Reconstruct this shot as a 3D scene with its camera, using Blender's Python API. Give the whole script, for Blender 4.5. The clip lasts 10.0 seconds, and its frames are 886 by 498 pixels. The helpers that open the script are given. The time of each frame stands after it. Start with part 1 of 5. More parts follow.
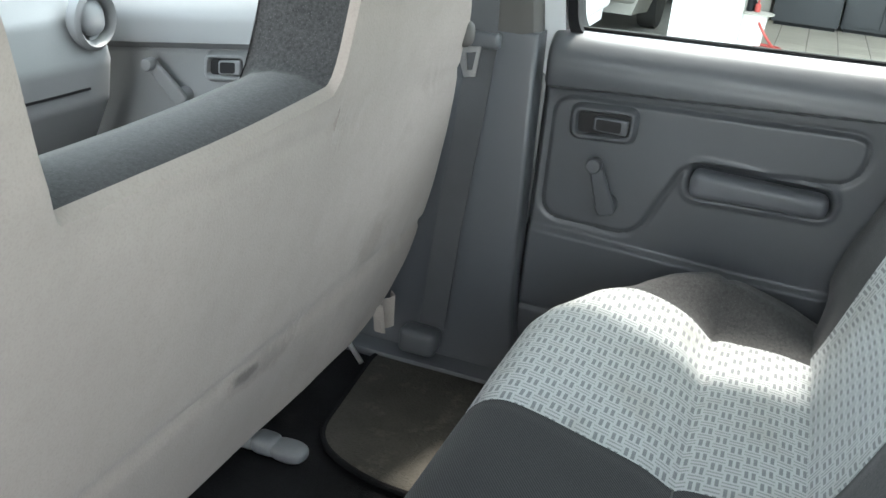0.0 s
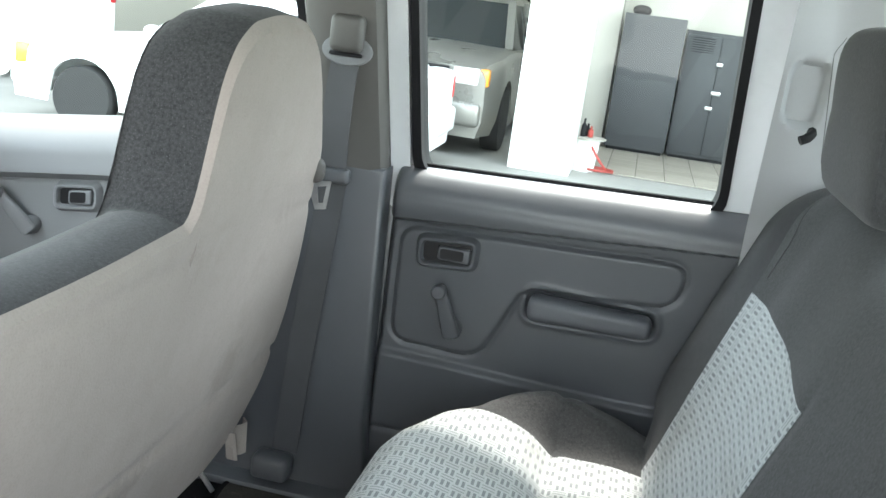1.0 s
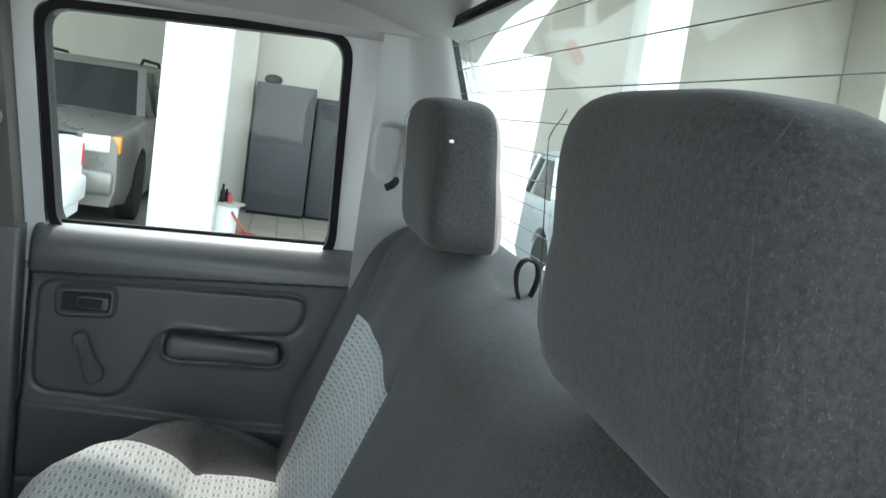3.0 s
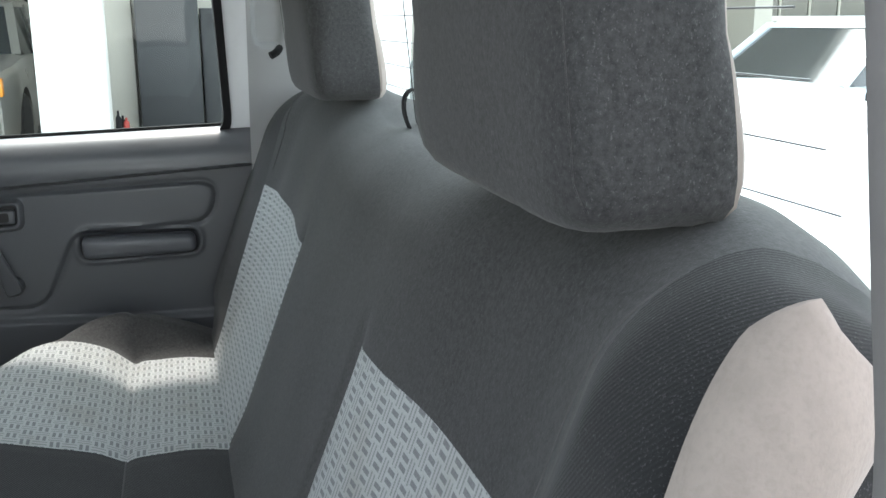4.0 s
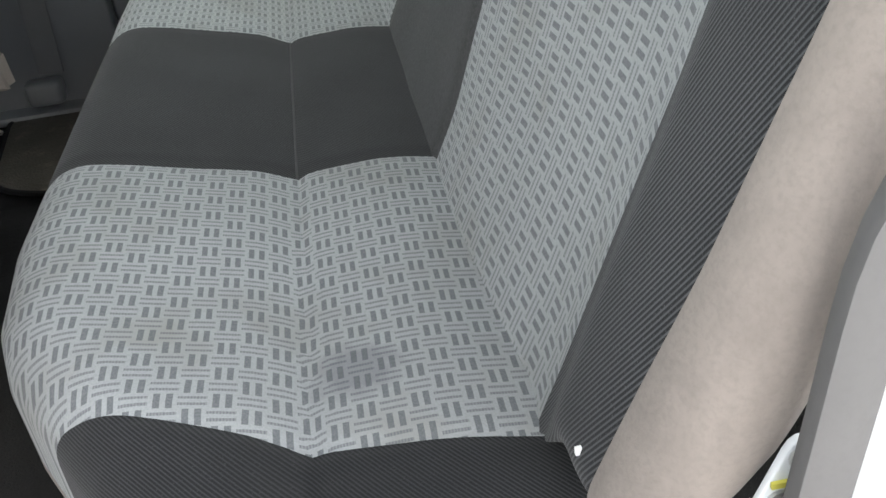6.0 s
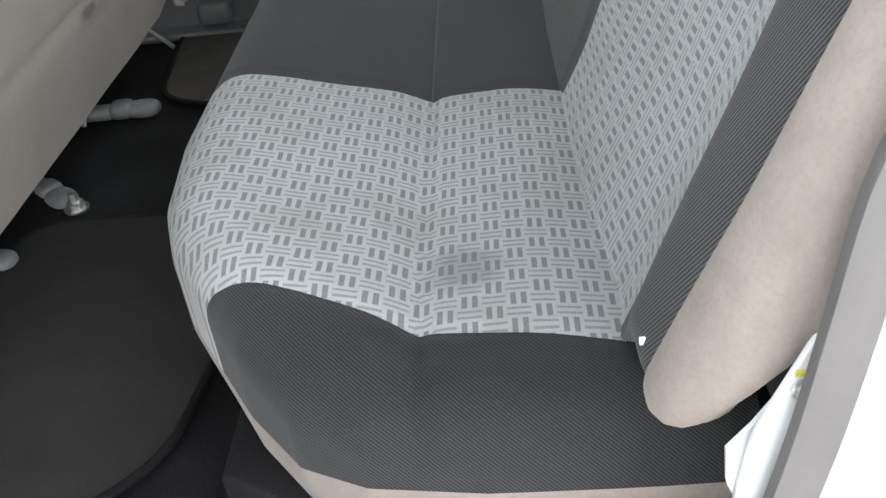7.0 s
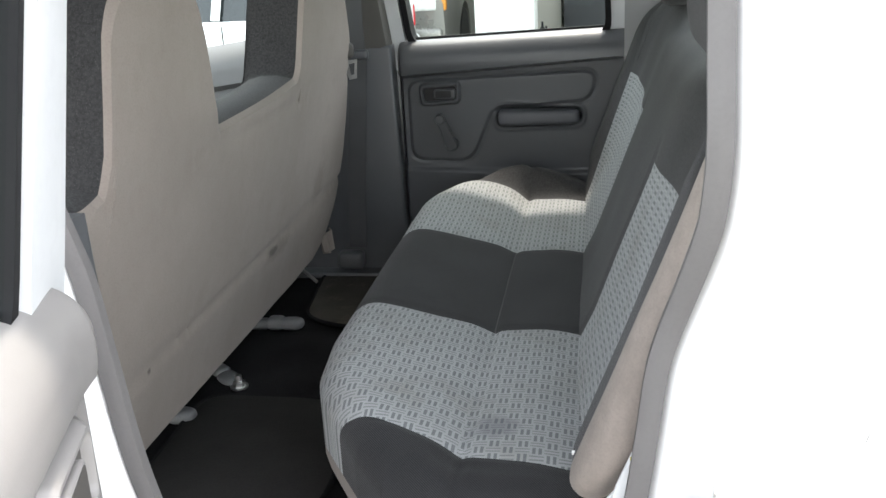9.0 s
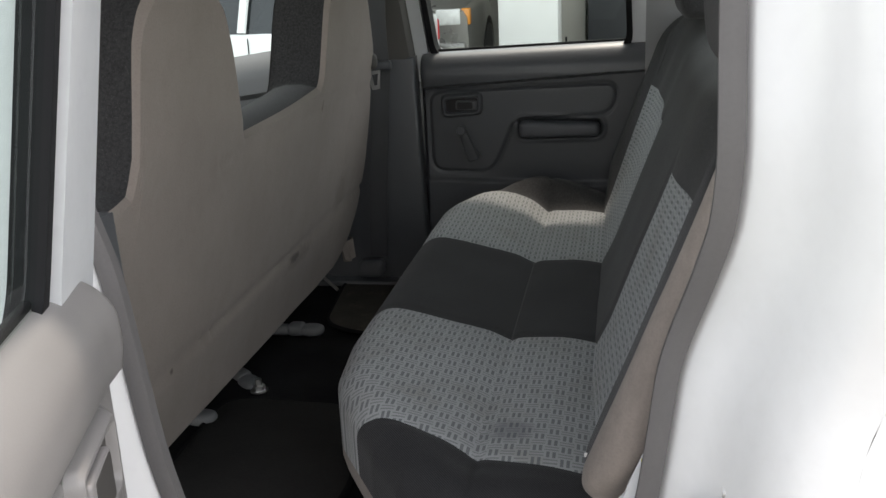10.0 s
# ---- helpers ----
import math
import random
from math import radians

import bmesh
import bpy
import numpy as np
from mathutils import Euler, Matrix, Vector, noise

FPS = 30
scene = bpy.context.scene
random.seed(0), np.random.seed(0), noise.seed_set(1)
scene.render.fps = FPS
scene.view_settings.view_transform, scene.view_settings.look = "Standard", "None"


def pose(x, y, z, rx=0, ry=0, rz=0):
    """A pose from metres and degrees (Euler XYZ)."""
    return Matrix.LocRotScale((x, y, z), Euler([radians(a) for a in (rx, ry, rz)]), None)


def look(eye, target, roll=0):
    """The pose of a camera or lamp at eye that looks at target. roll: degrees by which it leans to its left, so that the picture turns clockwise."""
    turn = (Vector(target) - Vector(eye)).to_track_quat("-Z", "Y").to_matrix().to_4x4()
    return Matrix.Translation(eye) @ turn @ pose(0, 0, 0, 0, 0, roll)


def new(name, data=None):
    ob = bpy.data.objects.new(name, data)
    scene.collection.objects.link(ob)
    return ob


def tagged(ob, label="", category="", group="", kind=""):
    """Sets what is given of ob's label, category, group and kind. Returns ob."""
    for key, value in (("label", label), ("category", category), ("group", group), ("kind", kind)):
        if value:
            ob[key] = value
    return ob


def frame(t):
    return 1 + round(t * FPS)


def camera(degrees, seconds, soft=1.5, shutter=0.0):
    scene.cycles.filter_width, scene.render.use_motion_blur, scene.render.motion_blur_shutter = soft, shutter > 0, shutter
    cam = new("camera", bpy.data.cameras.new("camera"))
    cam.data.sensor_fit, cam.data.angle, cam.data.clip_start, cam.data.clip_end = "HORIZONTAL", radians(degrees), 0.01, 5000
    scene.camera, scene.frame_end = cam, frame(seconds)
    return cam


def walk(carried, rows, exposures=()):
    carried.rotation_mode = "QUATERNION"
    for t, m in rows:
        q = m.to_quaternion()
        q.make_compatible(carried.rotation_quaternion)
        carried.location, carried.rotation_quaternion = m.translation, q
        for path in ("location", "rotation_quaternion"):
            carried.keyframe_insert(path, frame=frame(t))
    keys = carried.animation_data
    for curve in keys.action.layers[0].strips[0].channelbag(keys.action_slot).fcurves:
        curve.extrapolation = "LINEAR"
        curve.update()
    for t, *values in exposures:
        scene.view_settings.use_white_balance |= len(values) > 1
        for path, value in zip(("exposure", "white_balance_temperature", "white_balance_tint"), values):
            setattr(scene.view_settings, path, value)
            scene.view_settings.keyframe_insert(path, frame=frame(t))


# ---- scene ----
cam = camera(49.5, 10.0)
PATH = [
    (0, (-0.116, -0.606, 1.395), (-0.712, 1.15, 0.646), 5.8),
    (0.5, (-0.122, -0.606, 1.414), (-0.624, 1.221, 0.775), 6.3),
    (1, (-0.104, -0.657, 1.428), (-0.451, 1.252, 0.94), 7.7),
    (1.5, (-0.084, -0.706, 1.433), (-0.215, 1.258, 1.081), 8.7),
    (2, (-0.088, -0.781, 1.441), (-0.042, 1.203, 1.189), 9.0),
    (3.3, (-0.059, -0.879, 1.42), (0.38, 1.053, 1.145), 6.2),
    (3.5, (-0.055, -0.896, 1.403), (0.445, 1.017, 1.103), 4.5),
    (4, (-0.051, -0.919, 1.378), (0.464, 0.957, 0.914), -0.2),
    (4.5, (-0.052, -0.913, 1.337), (0.407, 0.935, 0.723), -2.3),
    (5, (-0.056, -0.918, 1.3), (0.333, 0.884, 0.524), -2.8),
    (5.5, (-0.06, -0.907, 1.268), (0.207, 0.847, 0.346), -6.2),
    (6, (-0.082, -0.922, 1.239), (0.06, 0.777, 0.192), -7.7),
    (6.2, (-0.087, -0.933, 1.234), (0.003, 0.744, 0.149), -8.2),
    (7.3, (-0.063, -1.045, 1.285), (-0.284, 0.608, 0.181), -6.3),
    (7.5, (-0.059, -1.094, 1.32), (-0.319, 0.573, 0.246), -5.3),
    (8, (-0.022, -1.234, 1.354), (-0.42, 0.52, 0.48), -4.4),
    (8.5, (0.001, -1.369, 1.39), (-0.292, 0.457, 0.627), -3.1),
    (9, (0.013, -1.421, 1.406), (-0.313, 0.455, 0.793), -3.1),
    (9.5, (0.018, -1.44, 1.402), (-0.346, 0.449, 0.855), -2.8),
    (10, (0.02, -1.441, 1.402), (-0.35, 0.436, 0.819), -2.7),
]
EXPOSURES = [(0, 4.1, 6650, 8), (1, 4.1, 6650, 8), (1.5, 3.95, 6600, 8), (2, 3.12, 6500, 6), (3.5, 3.35, 6550, 8), (4, 3.4, 6650, 10), (5, 3.65, 6850, 11), (5.5, 3.6, 6950, 11), (6, 3.6, 7150, 11), (7.5, 3.95, 7100, 11), (8.1, 3.85, 7000, 12), (8.5, 3.4, 7000, 12), (9, 3.2, 7000, 12), (9.5, 2.5, 7100, 13), (10, 2.12, 7200, 14)]
walk(cam, [(t, look(eye, target, roll)) for t, eye, target, roll in PATH], EXPOSURES)

# world, sun, exposure
world = bpy.data.worlds.new("sky_world")
scene.world = world
world.use_nodes = True
wn = world.node_tree
sky = wn.nodes.new("ShaderNodeTexSky")
sky.sky_type = "NISHITA"
sky.sun_disc = False
SUN_ELEV, SUN_AZ = radians(65), radians(8)
sky.sun_elevation = SUN_ELEV
sky.sun_rotation = SUN_AZ
wn.nodes["Background"].inputs["Strength"].default_value = 0.15
haze = wn.nodes.new("ShaderNodeHueSaturation")
haze.inputs["Saturation"].default_value = 0.35
wn.links.new(sky.outputs["Color"], haze.inputs["Color"])
wn.links.new(haze.outputs["Color"], wn.nodes["Background"].inputs["Color"])
sun_data = bpy.data.lights.new("sun", "SUN")
sun_data.energy, sun_data.angle, sun_data.color = 0.55, radians(3.5), (1.0, 0.95, 0.88)
sun = new("sun", sun_data)
sun_dir = Vector((math.sin(SUN_AZ) * math.cos(SUN_ELEV), math.cos(SUN_AZ) * math.cos(SUN_ELEV), math.sin(SUN_ELEV)))
sun.matrix_world = look(tuple(sun_dir * 30), (0, 0, 0))


# ---- materials ----
class Nodes:
    """Short names for the nodes of one material."""

    def __init__(self, name):
        self.m = bpy.data.materials.new(name)
        self.m.use_nodes = True
        self.t = self.m.node_tree
        self.b = self.t.nodes["Principled BSDF"]
        self.co = self.t.nodes.new("ShaderNodeTexCoord").outputs["Object"]

    def link(self, value, socket):
        if isinstance(value, (int, float)):
            socket.default_value = value
        elif isinstance(value, tuple):
            socket.default_value = value if len(value) == 4 else (*value, 1)
        else:
            self.t.links.new(value, socket)

    def math(self, op, a, b=0.0, c=0.0):
        n = self.t.nodes.new("ShaderNodeMath")
        n.operation = op
        for v, s in zip((a, b, c), n.inputs):
            self.link(v, s)
        return n.outputs[0]

    def noise(self, scale, detail=3.0, rough=0.55, co=None, stretch=None):
        n = self.t.nodes.new("ShaderNodeTexNoise")
        n.inputs["Scale"].default_value = scale
        n.inputs["Detail"].default_value = detail
        n.inputs["Roughness"].default_value = rough
        src = co or self.co
        if stretch:
            mp = self.t.nodes.new("ShaderNodeMapping")
            mp.inputs["Scale"].default_value = stretch
            self.t.links.new(src, mp.inputs["Vector"])
            src = mp.outputs[0]
        self.t.links.new(src, n.inputs["Vector"])
        return n.outputs["Fac"]

    def ramp(self, fac, lo, hi):
        n = self.t.nodes.new("ShaderNodeMapRange")
        self.link(fac, n.inputs[0])
        n.inputs[1].default_value, n.inputs[2].default_value = lo, hi
        return n.outputs[0]

    def mix(self, fac, a, b):
        n = self.t.nodes.new("ShaderNodeMix")
        n.data_type = "RGBA"
        self.link(fac, n.inputs[0])
        self.link(a, n.inputs[6])
        self.link(b, n.inputs[7])
        return n.outputs[2]

    def xyz(self):
        n = self.t.nodes.new("ShaderNodeSeparateXYZ")
        self.t.links.new(self.co, n.inputs[0])
        return n.outputs[0], n.outputs[1], n.outputs[2]

    def bump(self, height, strength, distance):
        n = self.t.nodes.new("ShaderNodeBump")
        n.inputs["Strength"].default_value = strength
        n.inputs["Distance"].default_value = distance
        self.link(height, n.inputs["Height"])
        self.t.links.new(n.outputs[0], self.b.inputs["Normal"])

    def done(self, color, rough, metal=0.0, spec=None, sheen=0.0):
        self.link(color, self.b.inputs["Base Color"])
        self.link(rough, self.b.inputs["Roughness"])
        self.b.inputs["Metallic"].default_value = metal
        if spec is not None:
            self.b.inputs["Specular IOR Level"].default_value = spec
        if sheen:
            self.b.inputs["Sheen Weight"].default_value = sheen
            self.b.inputs["Sheen Roughness"].default_value = 0.5
        return self.m


def tone(c, k):
    return tuple(min(1.0, v * k) for v in c)


def surface(name, color, rough, vary=0.12, coarse=6.0, fine=120.0, bump=0.15, depth=0.0006, metal=0.0, spec=None, sheen=0.0, dirt=None):
    """A plain material with blotches, grain and fine relief."""
    n = Nodes(name)
    a, b = n.noise(coarse, 4.0), n.noise(fine, 2.0)
    col = n.mix(n.ramp(a, 0.3, 0.7), tone(color, 1 - vary), tone(color, 1 + vary))
    col = n.mix(n.math("MULTIPLY", n.ramp(b, 0.45, 0.75), 0.35), col, tone(color, 1 - 2 * vary))
    if dirt:
        col = n.mix(n.math("MULTIPLY", n.ramp(n.noise(coarse * 2.3, 6.0, 0.7), 0.55, 0.8), dirt[1]), col, dirt[0])
    r = n.math("ADD", n.math("MULTIPLY", n.math("SUBTRACT", a, 0.5), 0.2), rough)
    if bump:
        n.bump(b, bump, depth)
    return n.done(col, r, metal, spec, sheen)


def twill(name, color, light, axis):
    """Dark cloth with a fine diagonal rib."""
    n = Nodes(name)
    x, y, z = n.xyz()
    a = {"top": n.math("ADD", n.math("ADD", n.math("MULTIPLY", x, 0.75), n.math("MULTIPLY", y, 0.55)), n.math("MULTIPLY", z, 0.62)), "back": n.math("ADD", n.math("MULTIPLY", z, 0.52), n.math("MULTIPLY", n.math("ABSOLUTE", y), -0.85))}[axis]
    rib = n.math("SINE", n.math("MULTIPLY", a, 2 * math.pi / (0.0021 if axis == "top" else 0.0024)))
    blot, fuzz = n.noise(7.0, 4.0), n.noise(900.0, 2.0)
    fade = n.ramp(z, 1.22, 1.10) if axis == "back" else 1.0
    col = n.mix(n.math("MULTIPLY", n.ramp(rib, -0.3, 0.9), fade), tone(color, 0.85), tone(light, 1.15))
    col = n.mix(n.math("MULTIPLY", n.ramp(blot, 0.35, 0.75), 0.5), col, tone(color, 0.72))
    col = n.mix(n.math("MULTIPLY", n.ramp(fuzz, 0.58, 0.8), 0.5), col, tone(light, 1.6))
    n.bump(n.math("ADD", n.math("MULTIPLY", rib, 0.25), fuzz), 0.35, 0.0006)
    return n.done(col, 0.95, spec=0.15, sheen=0.10)


def cloth(name, color, light):
    """Plain dark cloth, flecked with paler fibres and softly rubbed."""
    n = Nodes(name)
    blot, nub, fuzz, fleck = n.noise(6.0, 4.0), n.noise(260.0, 3.0, 0.7), n.noise(900.0, 2.0), n.noise(750.0, 2.0, 0.6, stretch=(1.0, 1.4, 0.7))
    col = n.mix(n.ramp(nub, 0.30, 0.76), color, light)
    col = n.mix(n.math("MULTIPLY", n.ramp(blot, 0.40, 0.75), 0.45), col, tone(light, 1.05))
    col = n.mix(n.math("MULTIPLY", n.ramp(fleck, 0.60, 0.72), 0.45), col, tone(light, 2.2))
    n.bump(n.math("ADD", nub, n.math("MULTIPLY", fuzz, 0.5)), 0.3, 0.0007)
    return n.done(col, 0.97, spec=0.12, sheen=0.12)


def woven(name, dark, light, axes, spot=None):
    """Light cloth woven with pairs of short bars, upright and lying by turns."""
    n = Nodes(name)
    xyz = dict(zip("xyz", n.xyz()))
    cu, cv = 0.0157, 0.0130
    wob = n.math("MULTIPLY", n.math("SUBTRACT", n.noise(40.0, 2.0), 0.5), 0.06)
    u = n.math("ADD", n.math("DIVIDE", xyz[axes[0]], cu), wob)
    v = n.math("ADD", n.math("DIVIDE", xyz[axes[1]], cv), wob)
    fu, fv = n.math("FRACT", u), n.math("FRACT", v)
    odd = n.math("FLOORED_MODULO", n.math("ADD", n.math("FLOOR", u), n.math("FLOOR", v)), 2.0)

    def inside(f, lo, hi):
        return n.math("MULTIPLY", n.math("GREATER_THAN", f, lo), n.math("LESS_THAN", f, hi))

    def bars(across, along, a, b, c, d, e0, e1):
        two = n.math("ADD", inside(across, a, b), inside(across, c, d))
        return n.math("MULTIPLY", two, inside(along, e0, e1))

    up = bars(fu, fv, 0.17, 0.40, 0.60, 0.83, 0.03, 0.97)
    hatch = n.math("ADD", 0.74, n.math("MULTIPLY", n.math("SINE", n.math("MULTIPLY", fu, 2 * math.pi * 9)), 0.22))
    lying = n.math("MULTIPLY", bars(fv, fu, 0.20, 0.37, 0.63, 0.80, -0.1, 1.1), hatch)
    motif = n.math("ADD", n.math("MULTIPLY", up, n.math("SUBTRACT", 1.0, odd)), n.math("MULTIPLY", lying, odd))
    blot, fuzz = n.noise(5.0, 4.0), n.noise(700.0, 2.0)
    body = n.mix(n.math("MULTIPLY", n.ramp(blot, 0.35, 0.75), 0.55), light, tone(light, 0.80))
    body = n.mix(n.math("MULTIPLY", n.ramp(n.noise(13.0, 4.0, 0.6), 0.52, 0.72), 0.55), body, (light[0] * 0.62, light[1] * 0.57, light[2] * 0.47))
    body = n.mix(n.math("MULTIPLY", n.ramp(fuzz, 0.35, 0.7), 0.6), body, tone(light, 0.72))
    body = n.mix(n.math("MULTIPLY", n.ramp(n.noise(2.4, 5.0, 0.65), 0.45, 0.70), 0.30), body, (light[0] * 0.66, light[1] * 0.64, light[2] * 0.60))
    col = n.mix(n.math("MULTIPLY", motif, n.math("ADD", 0.70, n.math("MULTIPLY", n.ramp(fuzz, 0.3, 0.7), 0.24))), body, dark)
    if spot:
        du, dv = n.math("SUBTRACT", xyz[axes[0]], spot[0]), n.math("SUBTRACT", xyz[axes[1]], spot[1])
        dist = n.math("SQRT", n.math("ADD", n.math("MULTIPLY", du, du), n.math("MULTIPLY", dv, dv)))
        dist = n.math("ADD", dist, n.math("MULTIPLY", n.math("SUBTRACT", n.noise(70.0, 3.0), 0.5), 0.03))
        col = n.mix(n.math("MULTIPLY", n.math("SUBTRACT", 1.0, n.ramp(dist, spot[2] * 0.5, spot[2])), 0.42), col, spot[3])
    n.bump(n.math("SUBTRACT", fuzz, n.math("MULTIPLY", motif, 0.8)), 0.35, 0.0007)
    return n.done(col, 0.92, spec=0.15, sheen=0.15)


def glass_mat(name, tint=(0.9, 0.95, 0.93), clear=0.88):
    n = Nodes(name)
    tr = n.t.nodes.new("ShaderNodeBsdfTransparent")
    tr.inputs[0].default_value = (*tint, 1)
    gl = n.t.nodes.new("ShaderNodeBsdfGlossy")
    gl.inputs["Roughness"].default_value = 0.02
    mx = n.t.nodes.new("ShaderNodeMixShader")
    lw = n.t.nodes.new("ShaderNodeLayerWeight")
    lw.inputs[0].default_value = 0.5
    n.t.links.new(n.math("ADD", n.math("MULTIPLY", n.math("POWER", lw.outputs["Facing"], 4.0), 0.16), 0.03), mx.inputs[0])
    n.t.links.new(tr.outputs[0], mx.inputs[1])
    n.t.links.new(gl.outputs[0], mx.inputs[2])
    n.t.links.new(mx.outputs[0], n.t.nodes["Material Output"].inputs[0])
    return n.m


M_BLACK_TOP = twill("black_twill_cushion", (0.019, 0.0195, 0.0205), (0.043, 0.044, 0.046), "top")
M_BLACK_BACK = twill("black_twill_backrest", (0.016, 0.0165, 0.0175), (0.086, 0.087, 0.090), "back")
M_CLOTH = cloth("black_flecked_cloth", (0.021, 0.0212, 0.0218), (0.055, 0.0555, 0.0565))
M_WOVEN_TOP = woven("grey_woven_cushion", (0.120, 0.130, 0.137), (0.400, 0.418, 0.420), "xy", (-0.105, -0.462, 0.032, (0.085, 0.088, 0.105)))
M_WOVEN_BACK = woven("grey_woven_backrest", (0.125, 0.135, 0.142), (0.400, 0.418, 0.420), "zy")


def velour(name, color, brushed, marks=()):
    """Napped velour, brushed light and dark in small patches, with a few dark rubbed marks: (y, z, long, high, strength)."""
    n = Nodes(name)
    x, y, z = n.xyz()
    a, b, c, nap = n.noise(4.0, 4.0), n.noise(420.0, 2.0), n.noise(45.0, 4.0, 0.7), n.noise(75.0, 5.0, 0.65, stretch=(1.0, 1.0, 0.75))
    col = n.mix(n.ramp(a, 0.3, 0.7), tone(color, 0.90), tone(color, 1.08))
    col = n.mix(n.math("MULTIPLY", n.ramp(nap, 0.42, 0.68), brushed), col, tone(color, 0.76))
    col = n.mix(n.math("MULTIPLY", n.ramp(b, 0.45, 0.75), 0.40), col, tone(color, 0.74))
    col = n.mix(n.math("MULTIPLY", n.ramp(n.noise(11.0, 6.0, 0.7), 0.55, 0.8), 0.35), col, tone(color, 0.64))
    for my, mz, long, high, k in marks:
        du, dv = n.math("DIVIDE", n.math("SUBTRACT", y, my), long), n.math("DIVIDE", n.math("SUBTRACT", z, mz), high)
        d = n.math("ADD", n.math("SQRT", n.math("ADD", n.math("MULTIPLY", du, du), n.math("MULTIPLY", dv, dv))), n.math("MULTIPLY", n.math("SUBTRACT", c, 0.5), 1.6))
        col = n.mix(n.math("MULTIPLY", n.math("SUBTRACT", 1.0, n.ramp(d, 0.4, 1.0)), k), col, (0.07, 0.06, 0.055))
    n.bump(n.math("ADD", b, n.math("MULTIPLY", nap, 3.0 * brushed)), 0.35, 0.0008)
    return n.done(col, 0.95, spec=0.1, sheen=0.12)


# same velour as M_BEIGE_BACK, darkened to offset the doorway light on the ends
M_BEIGE = velour("beige_velour", (0.242, 0.210, 0.187), 0.50)
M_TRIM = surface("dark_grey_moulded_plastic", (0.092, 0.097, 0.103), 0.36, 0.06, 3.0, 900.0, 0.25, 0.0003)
M_TRIM_LIGHT = surface("light_grey_moulded_plastic", (0.31, 0.315, 0.315), 0.55, 0.05, 3.0, 900.0, 0.2, 0.0003)
M_TRIM_MID = surface("taupe_grey_plastic", (0.080, 0.076, 0.070), 0.55, 0.06, 3.0, 900.0, 0.2, 0.0003)
M_RUBBER = surface("black_rubber", (0.010, 0.010, 0.011), 0.75, 0.1, 8.0, 300.0, 0.1, 0.0003, spec=0.2)
M_STRIP = surface("grey_weatherstrip", (0.135, 0.13, 0.128), 0.8, 0.08, 8.0, 300.0, 0.2, 0.0004)
M_WHITE = surface("white_car_paint", (0.86, 0.87, 0.865), 0.25, 0.03, 2.0, 60.0, 0.0, spec=0.6, dirt=((0.6, 0.58, 0.52), 0.2))
M_FRAME = surface("painted_grey_white_frame", (0.62, 0.64, 0.65), 0.4, 0.04, 3.0, 80.0, 0.0)
M_CARPET = surface("black_carpet", (0.017, 0.017, 0.018), 1.0, 0.3, 9.0, 450.0, 0.8, 0.002, spec=0.05)
# base raised above the mat's own dark tone to carry its sun patch
M_MAT = surface("worn_dark_carpet_mat", (0.075, 0.070, 0.061), 0.95, 0.25, 9.0, 300.0, 0.9, 0.002, spec=0.1, dirt=((0.20, 0.18, 0.145), 0.6))
M_LINER = surface("grey_headliner", (0.33, 0.325, 0.315), 0.95, 0.05, 4.0, 500.0, 0.3, 0.0006, spec=0.1)
M_BELT = surface("dark_grey_belt_webbing", (0.070, 0.072, 0.075), 0.8, 0.1, 20.0, 900.0, 0.4, 0.0005)
M_STEEL = surface("zinc_plated_steel", (0.55, 0.55, 0.54), 0.35, 0.1, 40.0, 300.0, 0.1, 0.0003, metal=0.9)
M_GREYPLASTIC = surface("grey_rail_cover_plastic", (0.17, 0.175, 0.18), 0.5, 0.1, 12.0, 300.0, 0.2, 0.0004)
# near-black that stands in for the shade inside hollows and slots
M_HOLE_SHADE = surface("recess_shade_black", (0.007, 0.007, 0.008), 0.4, 0.1, 8.0, 300.0, 0.1, 0.0003)
M_GLASS = glass_mat("window_glass")
M_THREAD = surface("grey_seam_thread", (0.075, 0.075, 0.075), 0.9, 0.1, 60.0, 900.0, 0.2, 0.0003)
M_DASH = surface("grey_dashboard_plastic", (0.20, 0.205, 0.21), 0.5, 0.06, 3.0, 700.0, 0.3, 0.0004)


# ---- mesh helpers ----
def thing(name, base, label, category="", group="", kind=""):
    """An empty at a thing's base, to carry its parts."""
    ob = new(name)
    ob.location = base
    ob.empty_display_size = 0.05
    return tagged(ob, label, category, group, kind)


def part(name, bm, material, parent=None, label="", smooth=True):
    """Links a bmesh, given in world places, as one mesh under a thing or a part."""
    bmesh.ops.recalc_face_normals(bm, faces=bm.faces)
    me = bpy.data.meshes.new(name)
    bm.to_mesh(me)
    bm.free()
    me.materials.append(material)
    if smooth:
        me.shade_smooth()
        me.set_sharp_from_angle(angle=radians(40))
    ob = new(name, me)
    if parent is not None:
        place = parent.location.copy()
        if parent.parent is not None:
            place = Vector((0, 0, 0)) if parent.type == "MESH" else place
        if parent.type == "MESH":
            place = Vector((0, 0, 0))
        ob.parent = parent
        ob.matrix_parent_inverse = Matrix.Translation(-place)
    if label:
        tagged(ob, label)
    return ob


def lone(name, bm, material, label, category="", group="", kind="", smooth=True):
    return tagged(part(name, bm, material, None, "", smooth), label, category, group, kind)


def moved(bm, m):
    bmesh.ops.transform(bm, matrix=m, verts=bm.verts)
    return bm


def joined(*bms):
    out = bms[0]
    for b in bms[1:]:
        me = bpy.data.meshes.new("tmp")
        b.to_mesh(me)
        b.free()
        out.from_mesh(me)
        bpy.data.meshes.remove(me)
    return out


